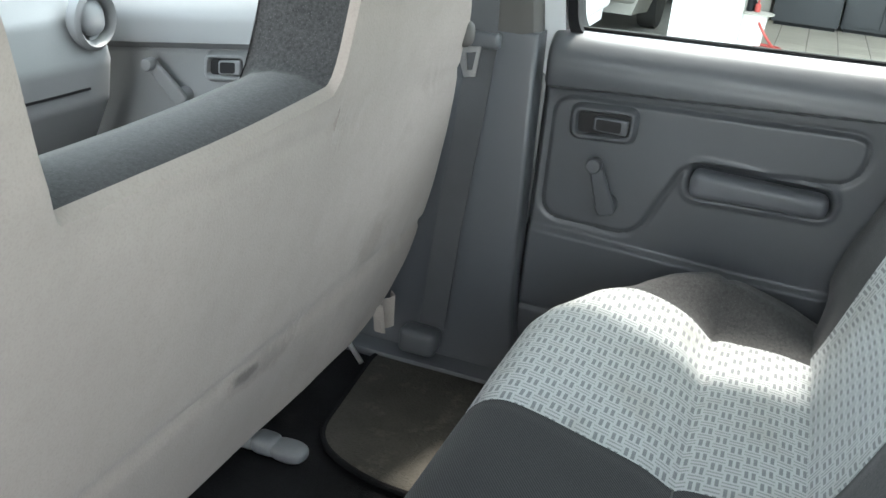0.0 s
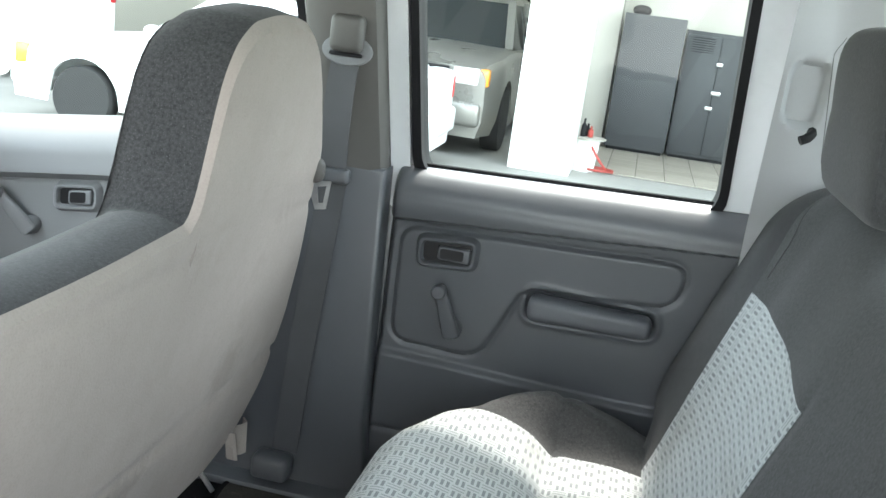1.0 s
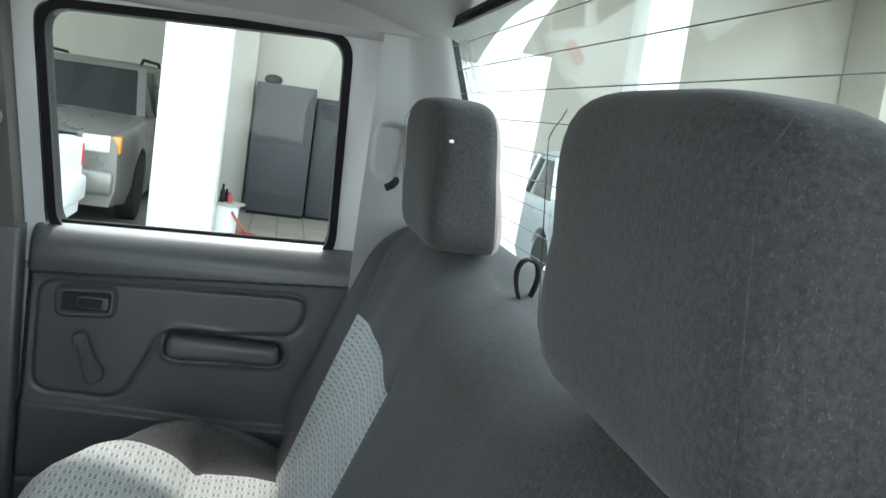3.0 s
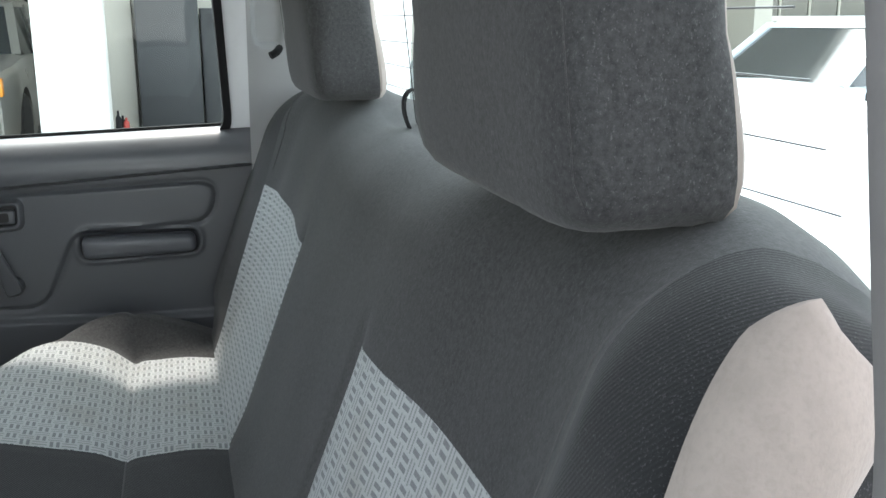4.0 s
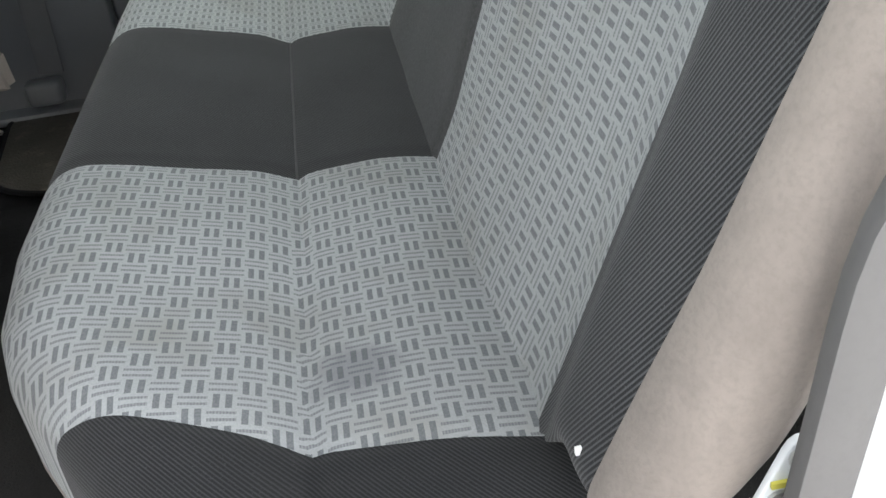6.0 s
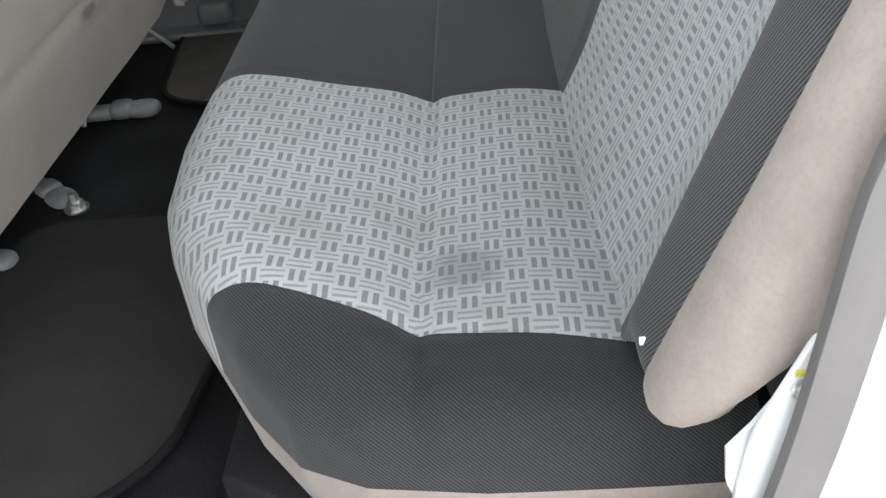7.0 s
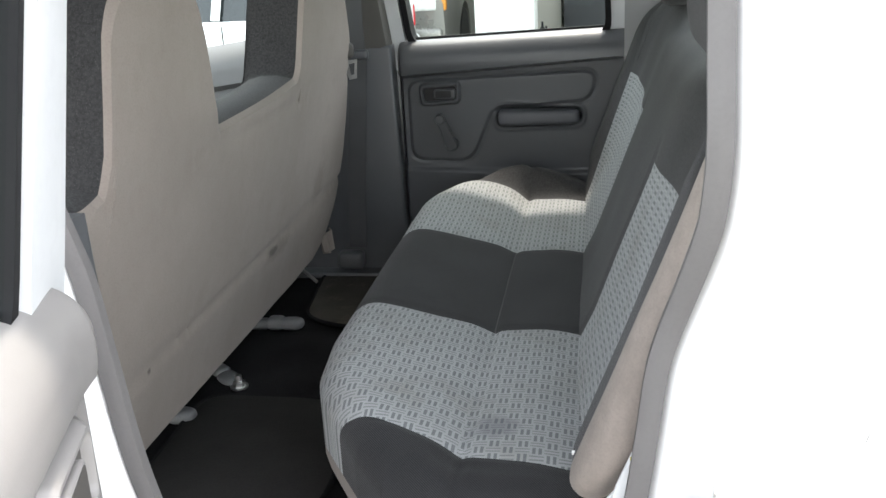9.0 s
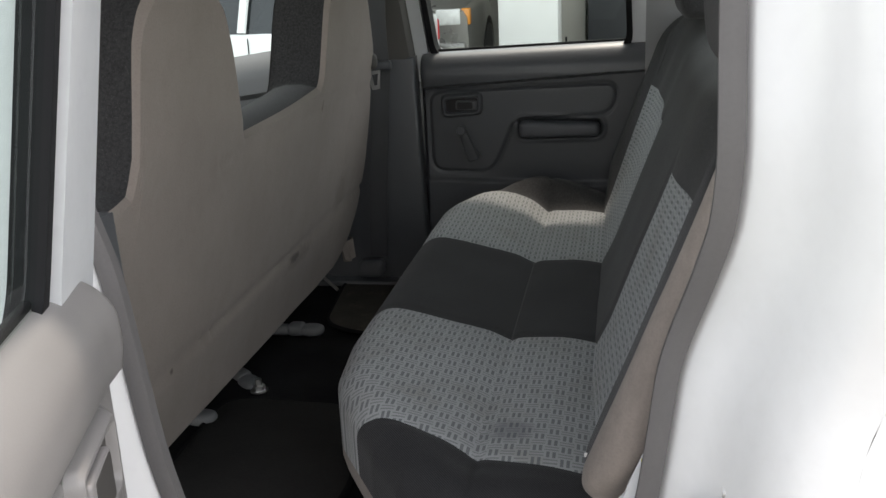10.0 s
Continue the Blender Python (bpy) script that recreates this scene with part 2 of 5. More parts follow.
def box(x0, x1, y0, y1, z0, z1, bevel=0.004, seg=2):
    bm = bmesh.new()
    bmesh.ops.create_cube(bm, size=1.0, matrix=Matrix.Translation(((x0 + x1) / 2, (y0 + y1) / 2, (z0 + z1) / 2)) @ Matrix.Diagonal((x1 - x0, y1 - y0, z1 - z0, 1)))
    if bevel:
        bmesh.ops.bevel(bm, geom=bm.edges[:], offset=bevel, segments=seg, profile=0.5, affect="EDGES", clamp_overlap=True)
    return bm


def prism(pts, vec, bevel=0.004, seg=3):
    """A flat outline pushed along vec, with rounded edges."""
    bm = bmesh.new()
    face = bm.faces.new([bm.verts.new(p) for p in pts])
    out = bmesh.ops.extrude_face_region(bm, geom=[face])
    for v in out["geom"]:
        if isinstance(v, bmesh.types.BMVert):
            v.co += Vector(vec)
    bmesh.ops.recalc_face_normals(bm, faces=bm.faces)
    if bevel:
        rims = [e for e in bm.edges if any(len(f.verts) > 4 or len(f.verts) == len(pts) for f in e.link_faces)] if len(pts) > 4 else bm.edges[:]
        bmesh.ops.bevel(bm, geom=rims, offset=bevel, segments=seg, profile=0.5, affect="EDGES", clamp_overlap=True)
    return bm


def rounded(corners, radius, n=5):
    """A polygon's outline (2D) with rounded corners, n + 1 points each."""
    out = []
    count = len(corners)
    for i in range(count):
        p, a, b = Vector(corners[i]), Vector(corners[i - 1]), Vector(corners[(i + 1) % count])
        r = radius[i] if isinstance(radius, (list, tuple)) else radius
        da, db = (a - p), (b - p)
        r = min(r, da.length * 0.48, db.length * 0.48)
        pa, pb = p + da.normalized() * r, p + db.normalized() * r
        for k in range(n + 1):
            t = k / n
            out.append(tuple(pa * (1 - t) ** 2 + p * 2 * t * (1 - t) + pb * t * t))
    return out


def ring(outer, inner, vec, bevel=0.0):
    """A frame between two outlines with as many points, pushed along vec."""
    bm = bmesh.new()
    n = len(outer)
    v = Vector(vec)
    a = [bm.verts.new(p) for p in outer]
    b = [bm.verts.new(p) for p in inner]
    c = [bm.verts.new(Vector(p) + v) for p in outer]
    d = [bm.verts.new(Vector(p) + v) for p in inner]
    for i in range(n):
        j = (i + 1) % n
        bm.faces.new((a[i], a[j], b[j], b[i]))
        bm.faces.new((c[i], d[i], d[j], c[j]))
        bm.faces.new((a[i], c[i], c[j], a[j]))
        bm.faces.new((b[i], b[j], d[j], d[i]))
    return bm


def sweep(path, section, closed=False, up=(0, 0, 1)):
    """A section (2D outline) drawn along a path."""
    bm = bmesh.new()
    pts = [Vector(p) for p in path]
    rows = []
    n = len(pts)
    up = Vector(up)
    for i, p in enumerate(pts):
        a = pts[i - 1] if (i or closed) else p
        b = pts[(i + 1) % n] if (i < n - 1 or closed) else p
        d = (b - a).normalized()
        s = d.cross(up)
        if s.length < 1e-4:
            s = d.cross(Vector((1, 0, 0)))
        s.normalize()
        w = s.cross(d).normalized()
        rows.append([bm.verts.new(p + s * q[0] + w * q[1]) for q in section])
    m = len(section)
    for i in range(n if closed else n - 1):
        r, t = rows[i], rows[(i + 1) % n]
        for k in range(m):
            bm.faces.new((r[k], r[(k + 1) % m], t[(k + 1) % m], t[k]))
    if not closed:
        bm.faces.new(rows[0])
        bm.faces.new(rows[-1])
    return bm


def circle(r, n=10, k=1.0):
    return [(r * math.cos(2 * math.pi * i / n), k * r * math.sin(2 * math.pi * i / n)) for i in range(n)]


def lathe(profile, centre, axis="z", n=24):
    """A turned piece: (radius, height) pairs round an axis."""
    bm = bmesh.new()
    rows = []
    for r, h in profile:
        row = []
        for i in range(n):
            a = 2 * math.pi * i / n
            c, s = max(r, 1e-5) * math.cos(a), max(r, 1e-5) * math.sin(a)
            p = {"z": (c, s, h), "y": (c, h, s), "x": (h, c, s)}[axis]
            row.append(bm.verts.new(Vector(centre) + Vector(p)))
        rows.append(row)
    for r, t in zip(rows, rows[1:]):
        for k in range(n):
            bm.faces.new((r[k], r[(k + 1) % n], t[(k + 1) % n], t[k]))
    bm.faces.new(rows[0])
    bm.faces.new(rows[-1])
    return bm


def grid(f, us, vs):
    """A sheet from f(u, v)."""
    bm = bmesh.new()
    rows = [[bm.verts.new(f(u, v)) for v in vs] for u in us]
    for r, t in zip(rows, rows[1:]):
        for k in range(len(vs) - 1):
            bm.faces.new((r[k], r[k + 1], t[k + 1], t[k]))
    return bm


def thick(bm, t):
    bmesh.ops.recalc_face_normals(bm, faces=bm.faces)
    bmesh.ops.solidify(bm, geom=bm.faces[:], thickness=t)
    return bm


def steps(a, b, n):
    return [a + (b - a) * i / n for i in range(n + 1)]


def smooth(a, b, x):
    t = max(0.0, min(1.0, (x - a) / (b - a)))
    return t * t * (3 - 2 * t)


def curve(table, x):
    """A smooth value through (x, y) pairs."""
    xs = [p[0] for p in table]
    if x <= xs[0]:
        return table[0][1]
    if x >= xs[-1]:
        return table[-1][1]
    i = max(k for k in range(len(xs) - 1) if xs[k] <= x)
    (x0, y0), (x1, y1) = table[i], table[i + 1]
    h = x1 - x0
    m = (y1 - y0) / h
    ma = (y0 - table[i - 1][1]) / (x0 - xs[i - 1]) if i else m
    mb = (table[i + 2][1] - y1) / (xs[i + 2] - x1) if i + 2 < len(xs) else m
    da = 0.0 if ma * m <= 0 else 2 * ma * m / (ma + m)
    db = 0.0 if mb * m <= 0 else 2 * mb * m / (mb + m)
    t = (x - x0) / h
    return y0 * (1 + 2 * t) * (1 - t) ** 2 + h * da * t * (1 - t) ** 2 + y1 * t * t * (3 - 2 * t) - h * db * t * t * (1 - t)


def seg_dist(px, py, poly, closed=True):
    """How far a point lies from a 2D line, and whether it is inside."""
    best, inside = 1e9, False
    n = len(poly)
    for i in range(n if closed else n - 1):
        ax, ay = poly[i]
        bx, by = poly[(i + 1) % n]
        dx, dy = bx - ax, by - ay
        t = max(0.0, min(1.0, ((px - ax) * dx + (py - ay) * dy) / (dx * dx + dy * dy + 1e-12)))
        best = min(best, (px - ax - t * dx) ** 2 + (py - ay - t * dy) ** 2)
        if (ay > py) != (by > py) and px < (bx - ax) * (py - ay) / (by - ay + 1e-12) + ax:
            inside = not inside
    return math.sqrt(best), inside


def cut(bm, planes):
    """The piece of a copy of bm that lies on the positive side of every plane (point, normal)."""
    out = bm.copy()
    for co, no in planes:
        bmesh.ops.bisect_plane(out, geom=out.verts[:] + out.edges[:] + out.faces[:], plane_co=co, plane_no=no, clear_inner=True)
    return out

# ---- rear bench seat ----
FLOOR = 0.665
YARD = -0.15
CUSH = [(-0.347, 0.0), (-0.347, 0.39), (-0.337, 0.435), (-0.300, 0.50), (-0.24, 0.565), (-0.16, 0.605), (-0.06, 0.62), (0.06, 0.622)]


CUSH_NEAR = [(-0.347, 0.0), (-0.346, 0.28), (-0.336, 0.37), (-0.320, 0.418), (-0.298, 0.455), (-0.251, 0.532), (-0.211, 0.581), (-0.168, 0.601), (-0.095, 0.611), (-0.02, 0.613), (0.06, 0.614)]


def cushion_front(y):
    a = abs(y)
    pts = [(p[1], p[0]) for p in (CUSH if y > 0 else CUSH_NEAR)]
    for (y0, x0), (y1, x1) in zip(pts, pts[1:]):
        if a <= y1 and y1 > y0:
            return x0 + (x1 - x0) * (a - y0) / (y1 - y0)
    return 0.06


NEAR_SLANT = 0.11
BEND, BEND_N = Vector((-0.119, -0.527, 0)), Vector((0.27, 1.0, 0)).normalized()


def cushion_top(x, y):
    """The cushion's upper surface, padded between its seams and rounded over at the rim."""
    d, _ = seg_dist(x, abs(y), CUSH if y > 0 else CUSH_NEAR, closed=False)
    mid = curve([(-0.42, 0.890), (-0.34, 0.904), (-0.30, 0.902), (-0.21, 0.882), (-0.17, 0.872), (-0.135, 0.860), (-0.115, 0.861), (-0.07, 0.862), (0.0, 0.853), (0.06, 0.845)], x)
    far = curve([(-0.42, 0.890), (-0.33, 0.902), (-0.27, 0.909), (-0.21, 0.900), (-0.17, 0.885), (-0.135, 0.863), (-0.115, 0.863), (-0.07, 0.864), (0.0, 0.855), (0.06, 0.845)], x)
    k = smooth(0.30, 0.50, y) + 0.15 * smooth(0.35, 0.52, -y)
    base = mid * (1 - k) + far * k
    tip = curve([(-0.36, 0.872), (-0.276, 0.888), (-0.24, 0.904), (-0.20, 0.914), (-0.16, 0.916), (-0.117, 0.909), (-0.06, 0.890), (0.0, 0.864), (0.06, 0.850)], x)
    e = smooth(0.520, 0.572, y)
    base = base * (1 - e) + (tip + 0.004) * e
    e = smooth(0.540, 0.60, -y)
    base = base * (1 - e) + (0.85 * base + 0.15 * (tip - 0.004)) * e
    base -= 0.0045 * math.exp(-((x + 0.135) / 0.007) ** 2)
    for s in (max(-0.540 - NEAR_SLANT * x, -0.527 - 0.27 * (x + 0.119)), -0.18, 0.18, 0.514):
        base -= 0.002 * math.exp(-((y - s) / 0.006) ** 2)
    r = 0.050 - 0.022 * smooth(0.5, 0.6, y)
    if d < r:
        base -= r * (1 - math.sqrt(max(0.0, 1 - ((r - d) / r) ** 2)))
    base += 0.002 * noise.noise((x * 9, y * 9, 0.0))
    return base + 0.021


def build_cushion(seat):
    ys = sorted({round(v, 4) for v in steps(-0.5, 0.5, 84) + steps(0.5, 0.622, 30) + steps(-0.614, -0.5, 34) + steps(-0.614, -0.594, 18)})
    bm = bmesh.new()
    rows = []
    for y in ys:
        xf = cushion_front(y)
        row = []
        for k in range(61):
            t = k / 60
            x = 0.06 + (xf - 0.06) * (1 - (1 - t) ** 1.6)
            row.append(bm.verts.new((x, y, cushion_top(x, y))))
        for zz, off in ((0.815, 0.0), (0.795, 0.005), (0.770, 0.022), (0.735, 0.050)):
            side = smooth(0.42, 0.58, abs(y))
            row.append(bm.verts.new((xf + off * (1 - side), y - math.copysign(off * side, y), zz)))
        rows.append(row)
    for r, t in zip(rows, rows[1:]):
        for k in range(len(r) - 1):
            bm.faces.new((r[k], r[k + 1], t[k + 1], t[k]))
    hem = Vector((0, 0.008, 1)).normalized()
    skirt = cut(bm, [((0, 0, 0.8225), -hem)])
    body = cut(bm, [((0, 0, 0.8225), hem)])
    part("side_skirt", skirt, M_BEIGE, seat, "beige velour lower edge of the cushion")
    bounds = [(-0.7, -0.540, M_BLACK_TOP, "black fine twill end panel"), (-0.540, -0.18, M_WOVEN_TOP, "light grey woven panel with paired bars"), (-0.18, 0.18, M_BLACK_TOP, "plain black twill middle panel"),
              (0.18, 0.514, M_WOVEN_TOP, "light grey woven panel with paired bars"), (0.514, 0.7, M_CLOTH, "black cloth end panel")]
    for a, b, m, text in bounds:
        # the seam of the near end panel runs in towards the front corner
        lo = Vector((NEAR_SLANT, 1, 0)).normalized() if a == -0.540 else Vector((0, 1, 0))
        hi = Vector((-NEAR_SLANT, -1, 0)).normalized() if b == -0.540 else Vector((0, -1, 0))
        planes = [((0, a, 0), lo), ((0, b, 0), hi)]
        panel = cut(body, planes + ([(BEND, BEND_N)] if a == -0.540 else []))
        if b == -0.540:
            rest = cut(body, [((0, b, 0), -hi), (BEND, -BEND_N)])
            whole = joined(panel, rest)
            bmesh.ops.remove_doubles(whole, verts=whole.verts, dist=1e-5)
            panel = whole
        part("cushion_panel", panel, m, seat, text)
    body.free()
    bm.free()
    path = [(-0.135, y, cushion_top(-0.135, y) + 0.0010) for y in steps(-0.18, 0.18, 40)]
    part("seam", sweep(path, circle(0.0011, 6)), M_THREAD, seat, "pale stitched seam")


BACK_TOP = [(0.0, 1.262), (0.14, 1.262), (0.24, 1.270), (0.36, 1.284), (0.5, 1.290), (0.58, 1.281), (0.62, 1.275), (0.655, 1.258), (0.672, 1.205), (0.680, 1.08)]

BACK_BOT = [(0.0, 0.842), (0.5, 0.858), (0.56, 0.892), (0.60, 0.920), (0.64, 0.926), (0.660, 0.940), (0.672, 0.975), (0.680, 1.03)]


def back_front(y, z):
    """How far back the backrest's face lies."""
    a = abs(y)
    x = 0.375 * (z - 0.878) - 0.013
    x += 0.008 * math.exp(-((a - 0.36) / 0.10) ** 2) * smooth(0.9, 1.0, z)
    x -= 0.022 * smooth(0.48, 0.61, a)
    x -= 0.006 * (1 - smooth(0.86, 0.93, z)) * (1 - smooth(0.46, 0.56, a))
    d = curve(BACK_TOP, a) - z
    r = 0.058
    if d < r:
        x += r * (1 - math.sqrt(max(0.0, 1 - ((r - max(0.0, d)) / r) ** 2)))
    x += 0.010 * smooth(0.666, 0.682, a) - 0.004 * smooth(0.56, 0.64, a)
    e = z - curve(BACK_BOT, a)
    if e < 0.026:
        x += 0.026 * (1 - math.sqrt(max(0.0, 1 - ((0.026 - max(0.0, e)) / 0.026) ** 2))) * smooth(0.56, 0.62, a)
    x += 0.012 * smooth(0.25, 0.5, -y) * (1 - smooth(0.54, 0.60, a))
    x += 0.004 * math.exp(-((a - 0.19) / 0.006) ** 2) * (1 - smooth(1.12, 1.16, z))
    return x + 0.002 * noise.noise((y * 8, z * 8, 3.0))


def build_back(seat):
    # the outline is walked by rows of equal share between its lower and its upper edge
    ys = sorted({round(v, 4) for v in steps(-0.56, 0.56, 90) + steps(0.56, 0.680, 28) + steps(-0.680, -0.56, 28)})
    bm = bmesh.new()
    rows = []
    for y in ys:
        z0, z1 = curve(BACK_BOT, abs(y)), curve(BACK_TOP, abs(y))
        row = []
        for k in range(57):
            t = 0.5 - 0.5 * math.cos(math.pi * k / 56)
            z = z0 + (z1 - z0) * t
            row.append(bm.verts.new((back_front(y, z), y, z)))
        xt = row[-1].co.x
        for dx, dz in ((0.012, 0.004), (0.03, 0.007), (0.055, 0.006), (0.08, -0.002), (0.098, -0.02), (0.104, -0.05)):
            drop = dx * (0.25 + 4.5 * dx) * smooth(0.24, 0.40, abs(y))
            row.append(bm.verts.new((xt + dx * (1 - 0.6 * smooth(0.645, 0.680, abs(y))), y, z1 - drop + dz * (1 - 0.8 * smooth(0.44, 0.56, abs(y))))))
        rows.append(row)
    for r, t in zip(rows, rows[1:]):
        for k in range(len(r) - 1):
            bm.faces.new((r[k], r[k + 1], t[k + 1], t[k]))
    # panels
    for s in (-1, 1):
        tn = Vector((0, s * 0.035, -1)).normalized()
        tp = (0, s * 0.19, 1.122)
        lim = [((0, s * 0.19, 0), (0, s, 0)), ((0, s * 0.535, 0.95), Vector((0, -s, 0.10)).normalized())]
        part("backrest_panel", cut(bm, lim + [(tp, tn)]), M_WOVEN_BACK, seat, "light grey woven panel with paired bars")
        part("backrest_panel", cut(bm, lim + [(tp, -tn)]), M_CLOTH, seat, "black flecked cloth shoulder panel")
        part("bolster", cut(bm, [((0, s * 0.535, 0.95), Vector((0, s, -0.10)).normalized()), ((0, s * 0.6785, 0), (0, -s, 0))]), M_BLACK_BACK, seat, "black ribbed twill side bolster")
        # beige end, set a little proud of the black cloth
        bm2 = bmesh.new()
        start = [(0.87, 0.652), (0.93, 0.652), (1.00, 0.658), (1.07, 0.667), (1.18, 0.672), (1.26, 0.667), (1.282, 0.668), (1.290, 0.673), (1.296, 0.679)]
        rws = []
        for z in [1.1065 - 0.1885 * math.cos(math.pi * k / 56) for k in range(57)]:
            y0 = curve(start, z) + (0.030 if s > 0 else 0.0)
            top_k = max(0.0, 1 - (max(0.0, z - 1.235) / 0.060) ** 3) ** 0.4
            low_k = math.sqrt(max(0.0, 1 - (max(0.0, 0.985 - z) / 0.068) ** 2))
            k = min(top_k, low_k)
            x0 = back_front(min(y0, 0.655), min(max(z, 0.97), 1.17)) + 0.375 * (z - min(max(z, 0.97), 1.17)) - (0.003 if s < 0 else -0.012)
            x0 += 0.034 * (1 - math.sqrt(max(0.0, 1 - (max(0.0, 0.955 - z) / 0.037) ** 2))) + 0.020 * (1 - top_k)
            wide = curve([(0.9, 0.690), (1.1, 0.699), (1.25, 0.696)], z) - y0
            prof = [(0.030, -0.003), (0.006, -0.003), (0.0, 0.0), (0.0, 0.25 * wide), (0.005, 0.60 * wide), (0.014, 0.86 * wide), (0.026, 0.97 * wide), (0.037, 0.95 * wide), (0.050, 0.72 * wide), (0.061, 0.38 * wide), (0.066, 0.1 * wide)]
            rws.append([bm2.verts.new((x0 + dx * (0.30 + 0.70 * k), s * (y0 + dy * (0.10 + 0.90 * k)), z + dx * (0.30 * (1 - smooth(0.918, 1.00, z)) - 0.45 * smooth(1.20, 1.29, z)))) for dx, dy in prof])
        for r, t in zip(rws, rws[1:]):
            for k in range(len(r) - 1):
                bm2.faces.new((r[k], r[k + 1], t[k + 1], t[k]))
        bm2.faces.new(rws[0])
        bm2.faces.new(rws[-1])
        part("end_cover", bm2, M_BEIGE, seat, "beige velour end of the backrest")
        path = []
        for z in steps(1.158, 1.272, 26):
            yy = s * (0.540 + 0.034 * smooth(1.20, 1.30, z))
            path.append((back_front(yy, z) - 0.0006, yy, z))
        part("seam", sweep(path, circle(0.0006, 6)), M_THREAD, seat, "fine stitched seam")
    part("backrest_panel", cut(bm, [((0, -0.19, 0), (0, 1, 0)), ((0, 0.19, 0), (0, -1, 0))]), M_CLOTH, seat, "black cloth middle panel")
    bm.free()
    part("back_board", prism([(0.055 + 0.375 * (z - 0.85), y, z) for y, z in ((-0.63, 0.87), (0.63, 0.87), (0.63, 1.20), (0.57, 1.25), (-0.57, 1.25), (-0.63, 1.20))], (0.015, 0, 0), 0.004), M_CLOTH, seat)


def pad(centre, size, lean, power=3.2, low=None):
    """A rounded cushion block: a squarish ellipsoid."""
    bm = bmesh.new()
    bmesh.ops.create_uvsphere(bm, u_segments=48, v_segments=36, radius=1.0)
    for v in bm.verts:
        c = v.co.normalized()
        p = power if low is None or c.z > 0 else power + (low - power) * min(1.0, -c.z * 2.5)
        k = (abs(c.x) ** p + abs(c.y) ** p + abs(c.z) ** p) ** (-1 / p)
        q = c * k
        v.co = Vector((q.x * size[0] / 2, q.y * size[1] / 2, q.z * size[2] / 2))
        v.co.y *= 1.0 - 0.03 * (v.co.z / size[2] + 0.5)
        v.co.x += lean * v.co.z
        v.co += Vector(centre)
    return bm


def build_headrest(sign):
    head = thing("headrest", (0.15, sign * 0.40, 1.27), "black cloth headrest with a beige velour back, on the rear backrest", "headrest", "rear headrests")
    bm = pad((0.150, sign * 0.393, 1.372), (0.096, 0.306, 0.186), -0.10, 4.4, 8.0)
    front = cut(bm, [((0.183, 0, 1.372), Vector((-1, 0, -0.10)).normalized())])
    rear = cut(bm, [((0.183, 0, 1.372), Vector((1, 0, 0.10)).normalized())])
    bm.free()
    part("front_cover", front, M_CLOTH, head)
    part("rear_cover", rear, M_BEIGE, head, "beige velour back of the headrest")
    for s in (-1, 1):
        path = [(0.1065 - 0.10 * (z - 1.372) + 0.012 * smooth(1.43, 1.455, z) + 0.006 * (1 - smooth(1.29, 1.31, z)), sign * 0.393 + s * 0.143, z) for z in steps(1.295, 1.452, 24)]
        part("seam", sweep(path, circle(0.0004, 6)), M_CLOTH, head)


rear_seat = thing("rear_bench_seat", (0.0, 0.0, FLOOR), "rear bench seat in black and light grey cloth, beige edges", "bench seat")
build_cushion(rear_seat)
build_back(rear_seat)
part("seat_base", prism([(x, y, 0.668) for x, y in ((-0.30, -0.5), (-0.30, 0.5), (-0.2, 0.56), (0.1, 0.58), (0.1, -0.58), (-0.2, -0.56))], (0, 0, 0.075), 0.006), M_CARPET, rear_seat, "black carpeted seat base")
build_headrest(-1)
build_headrest(1)
M_LINT = surface("white_lint", (0.8, 0.8, 0.78), 0.9)
tag_x = back_front(-0.632, 0.951)
part("tag", box(tag_x - 0.0022, tag_x + 0.002, -0.6332, -0.6308, 0.9490, 0.9530, 0.0005), M_LINT, rear_seat, "tiny white tag end at the crease")
part("lint", pad((0.122, 0.2412, 1.413), (0.006, 0.003, 0.004), 0.0, 2.0), M_LINT, rear_seat, "speck of white lint")

# ---- front bench seat ----
FSX, FSK = -0.499, 0.23


def fs(y, z, d=0.0):
    """A point on the front backrest's rear face, d metres forward of it."""
    return (FSX + (FSK if z < 1.2 else 0.10) * (z - 1.2) - d, y, z)


def front_top(y):
    """The height of the front backrest's upper edge over its width."""
    return curve([(-0.60, 1.150), (-0.500, 1.166), (-0.492, 1.20), (-0.478, 1.33), (-0.46, 1.365), (-0.43, 1.386), (-0.36, 1.394), (-0.29, 1.386), (-0.255, 1.365), (-0.236, 1.335), (-0.186, 1.20), (-0.172, 1.176), (0.178, 1.192), (0.190, 1.212),
                  (0.214, 1.335), (0.235, 1.37), (0.27, 1.389), (0.34, 1.396), (0.41, 1.389), (0.45, 1.366), (0.472, 1.34), (0.545, 1.215), (0.562, 1.18), (0.60, 1.13)], y)


front_seat = thing("front_bench_seat", (-0.75, 0.0, FLOOR), "front bench seat with beige velour back and black sides", "bench seat")


M_BEIGE_BACK = velour("beige_velour_back", (0.285, 0.250, 0.224), 0.16, ((0.141, 0.892, 0.026, 0.010, 0.7), (-0.355, 0.890, 0.006, 0.006, 0.7), (0.17, 0.888, 0.09, 0.02, 0.3), (0.40, 0.95, 0.05, 0.05, 0.25)))


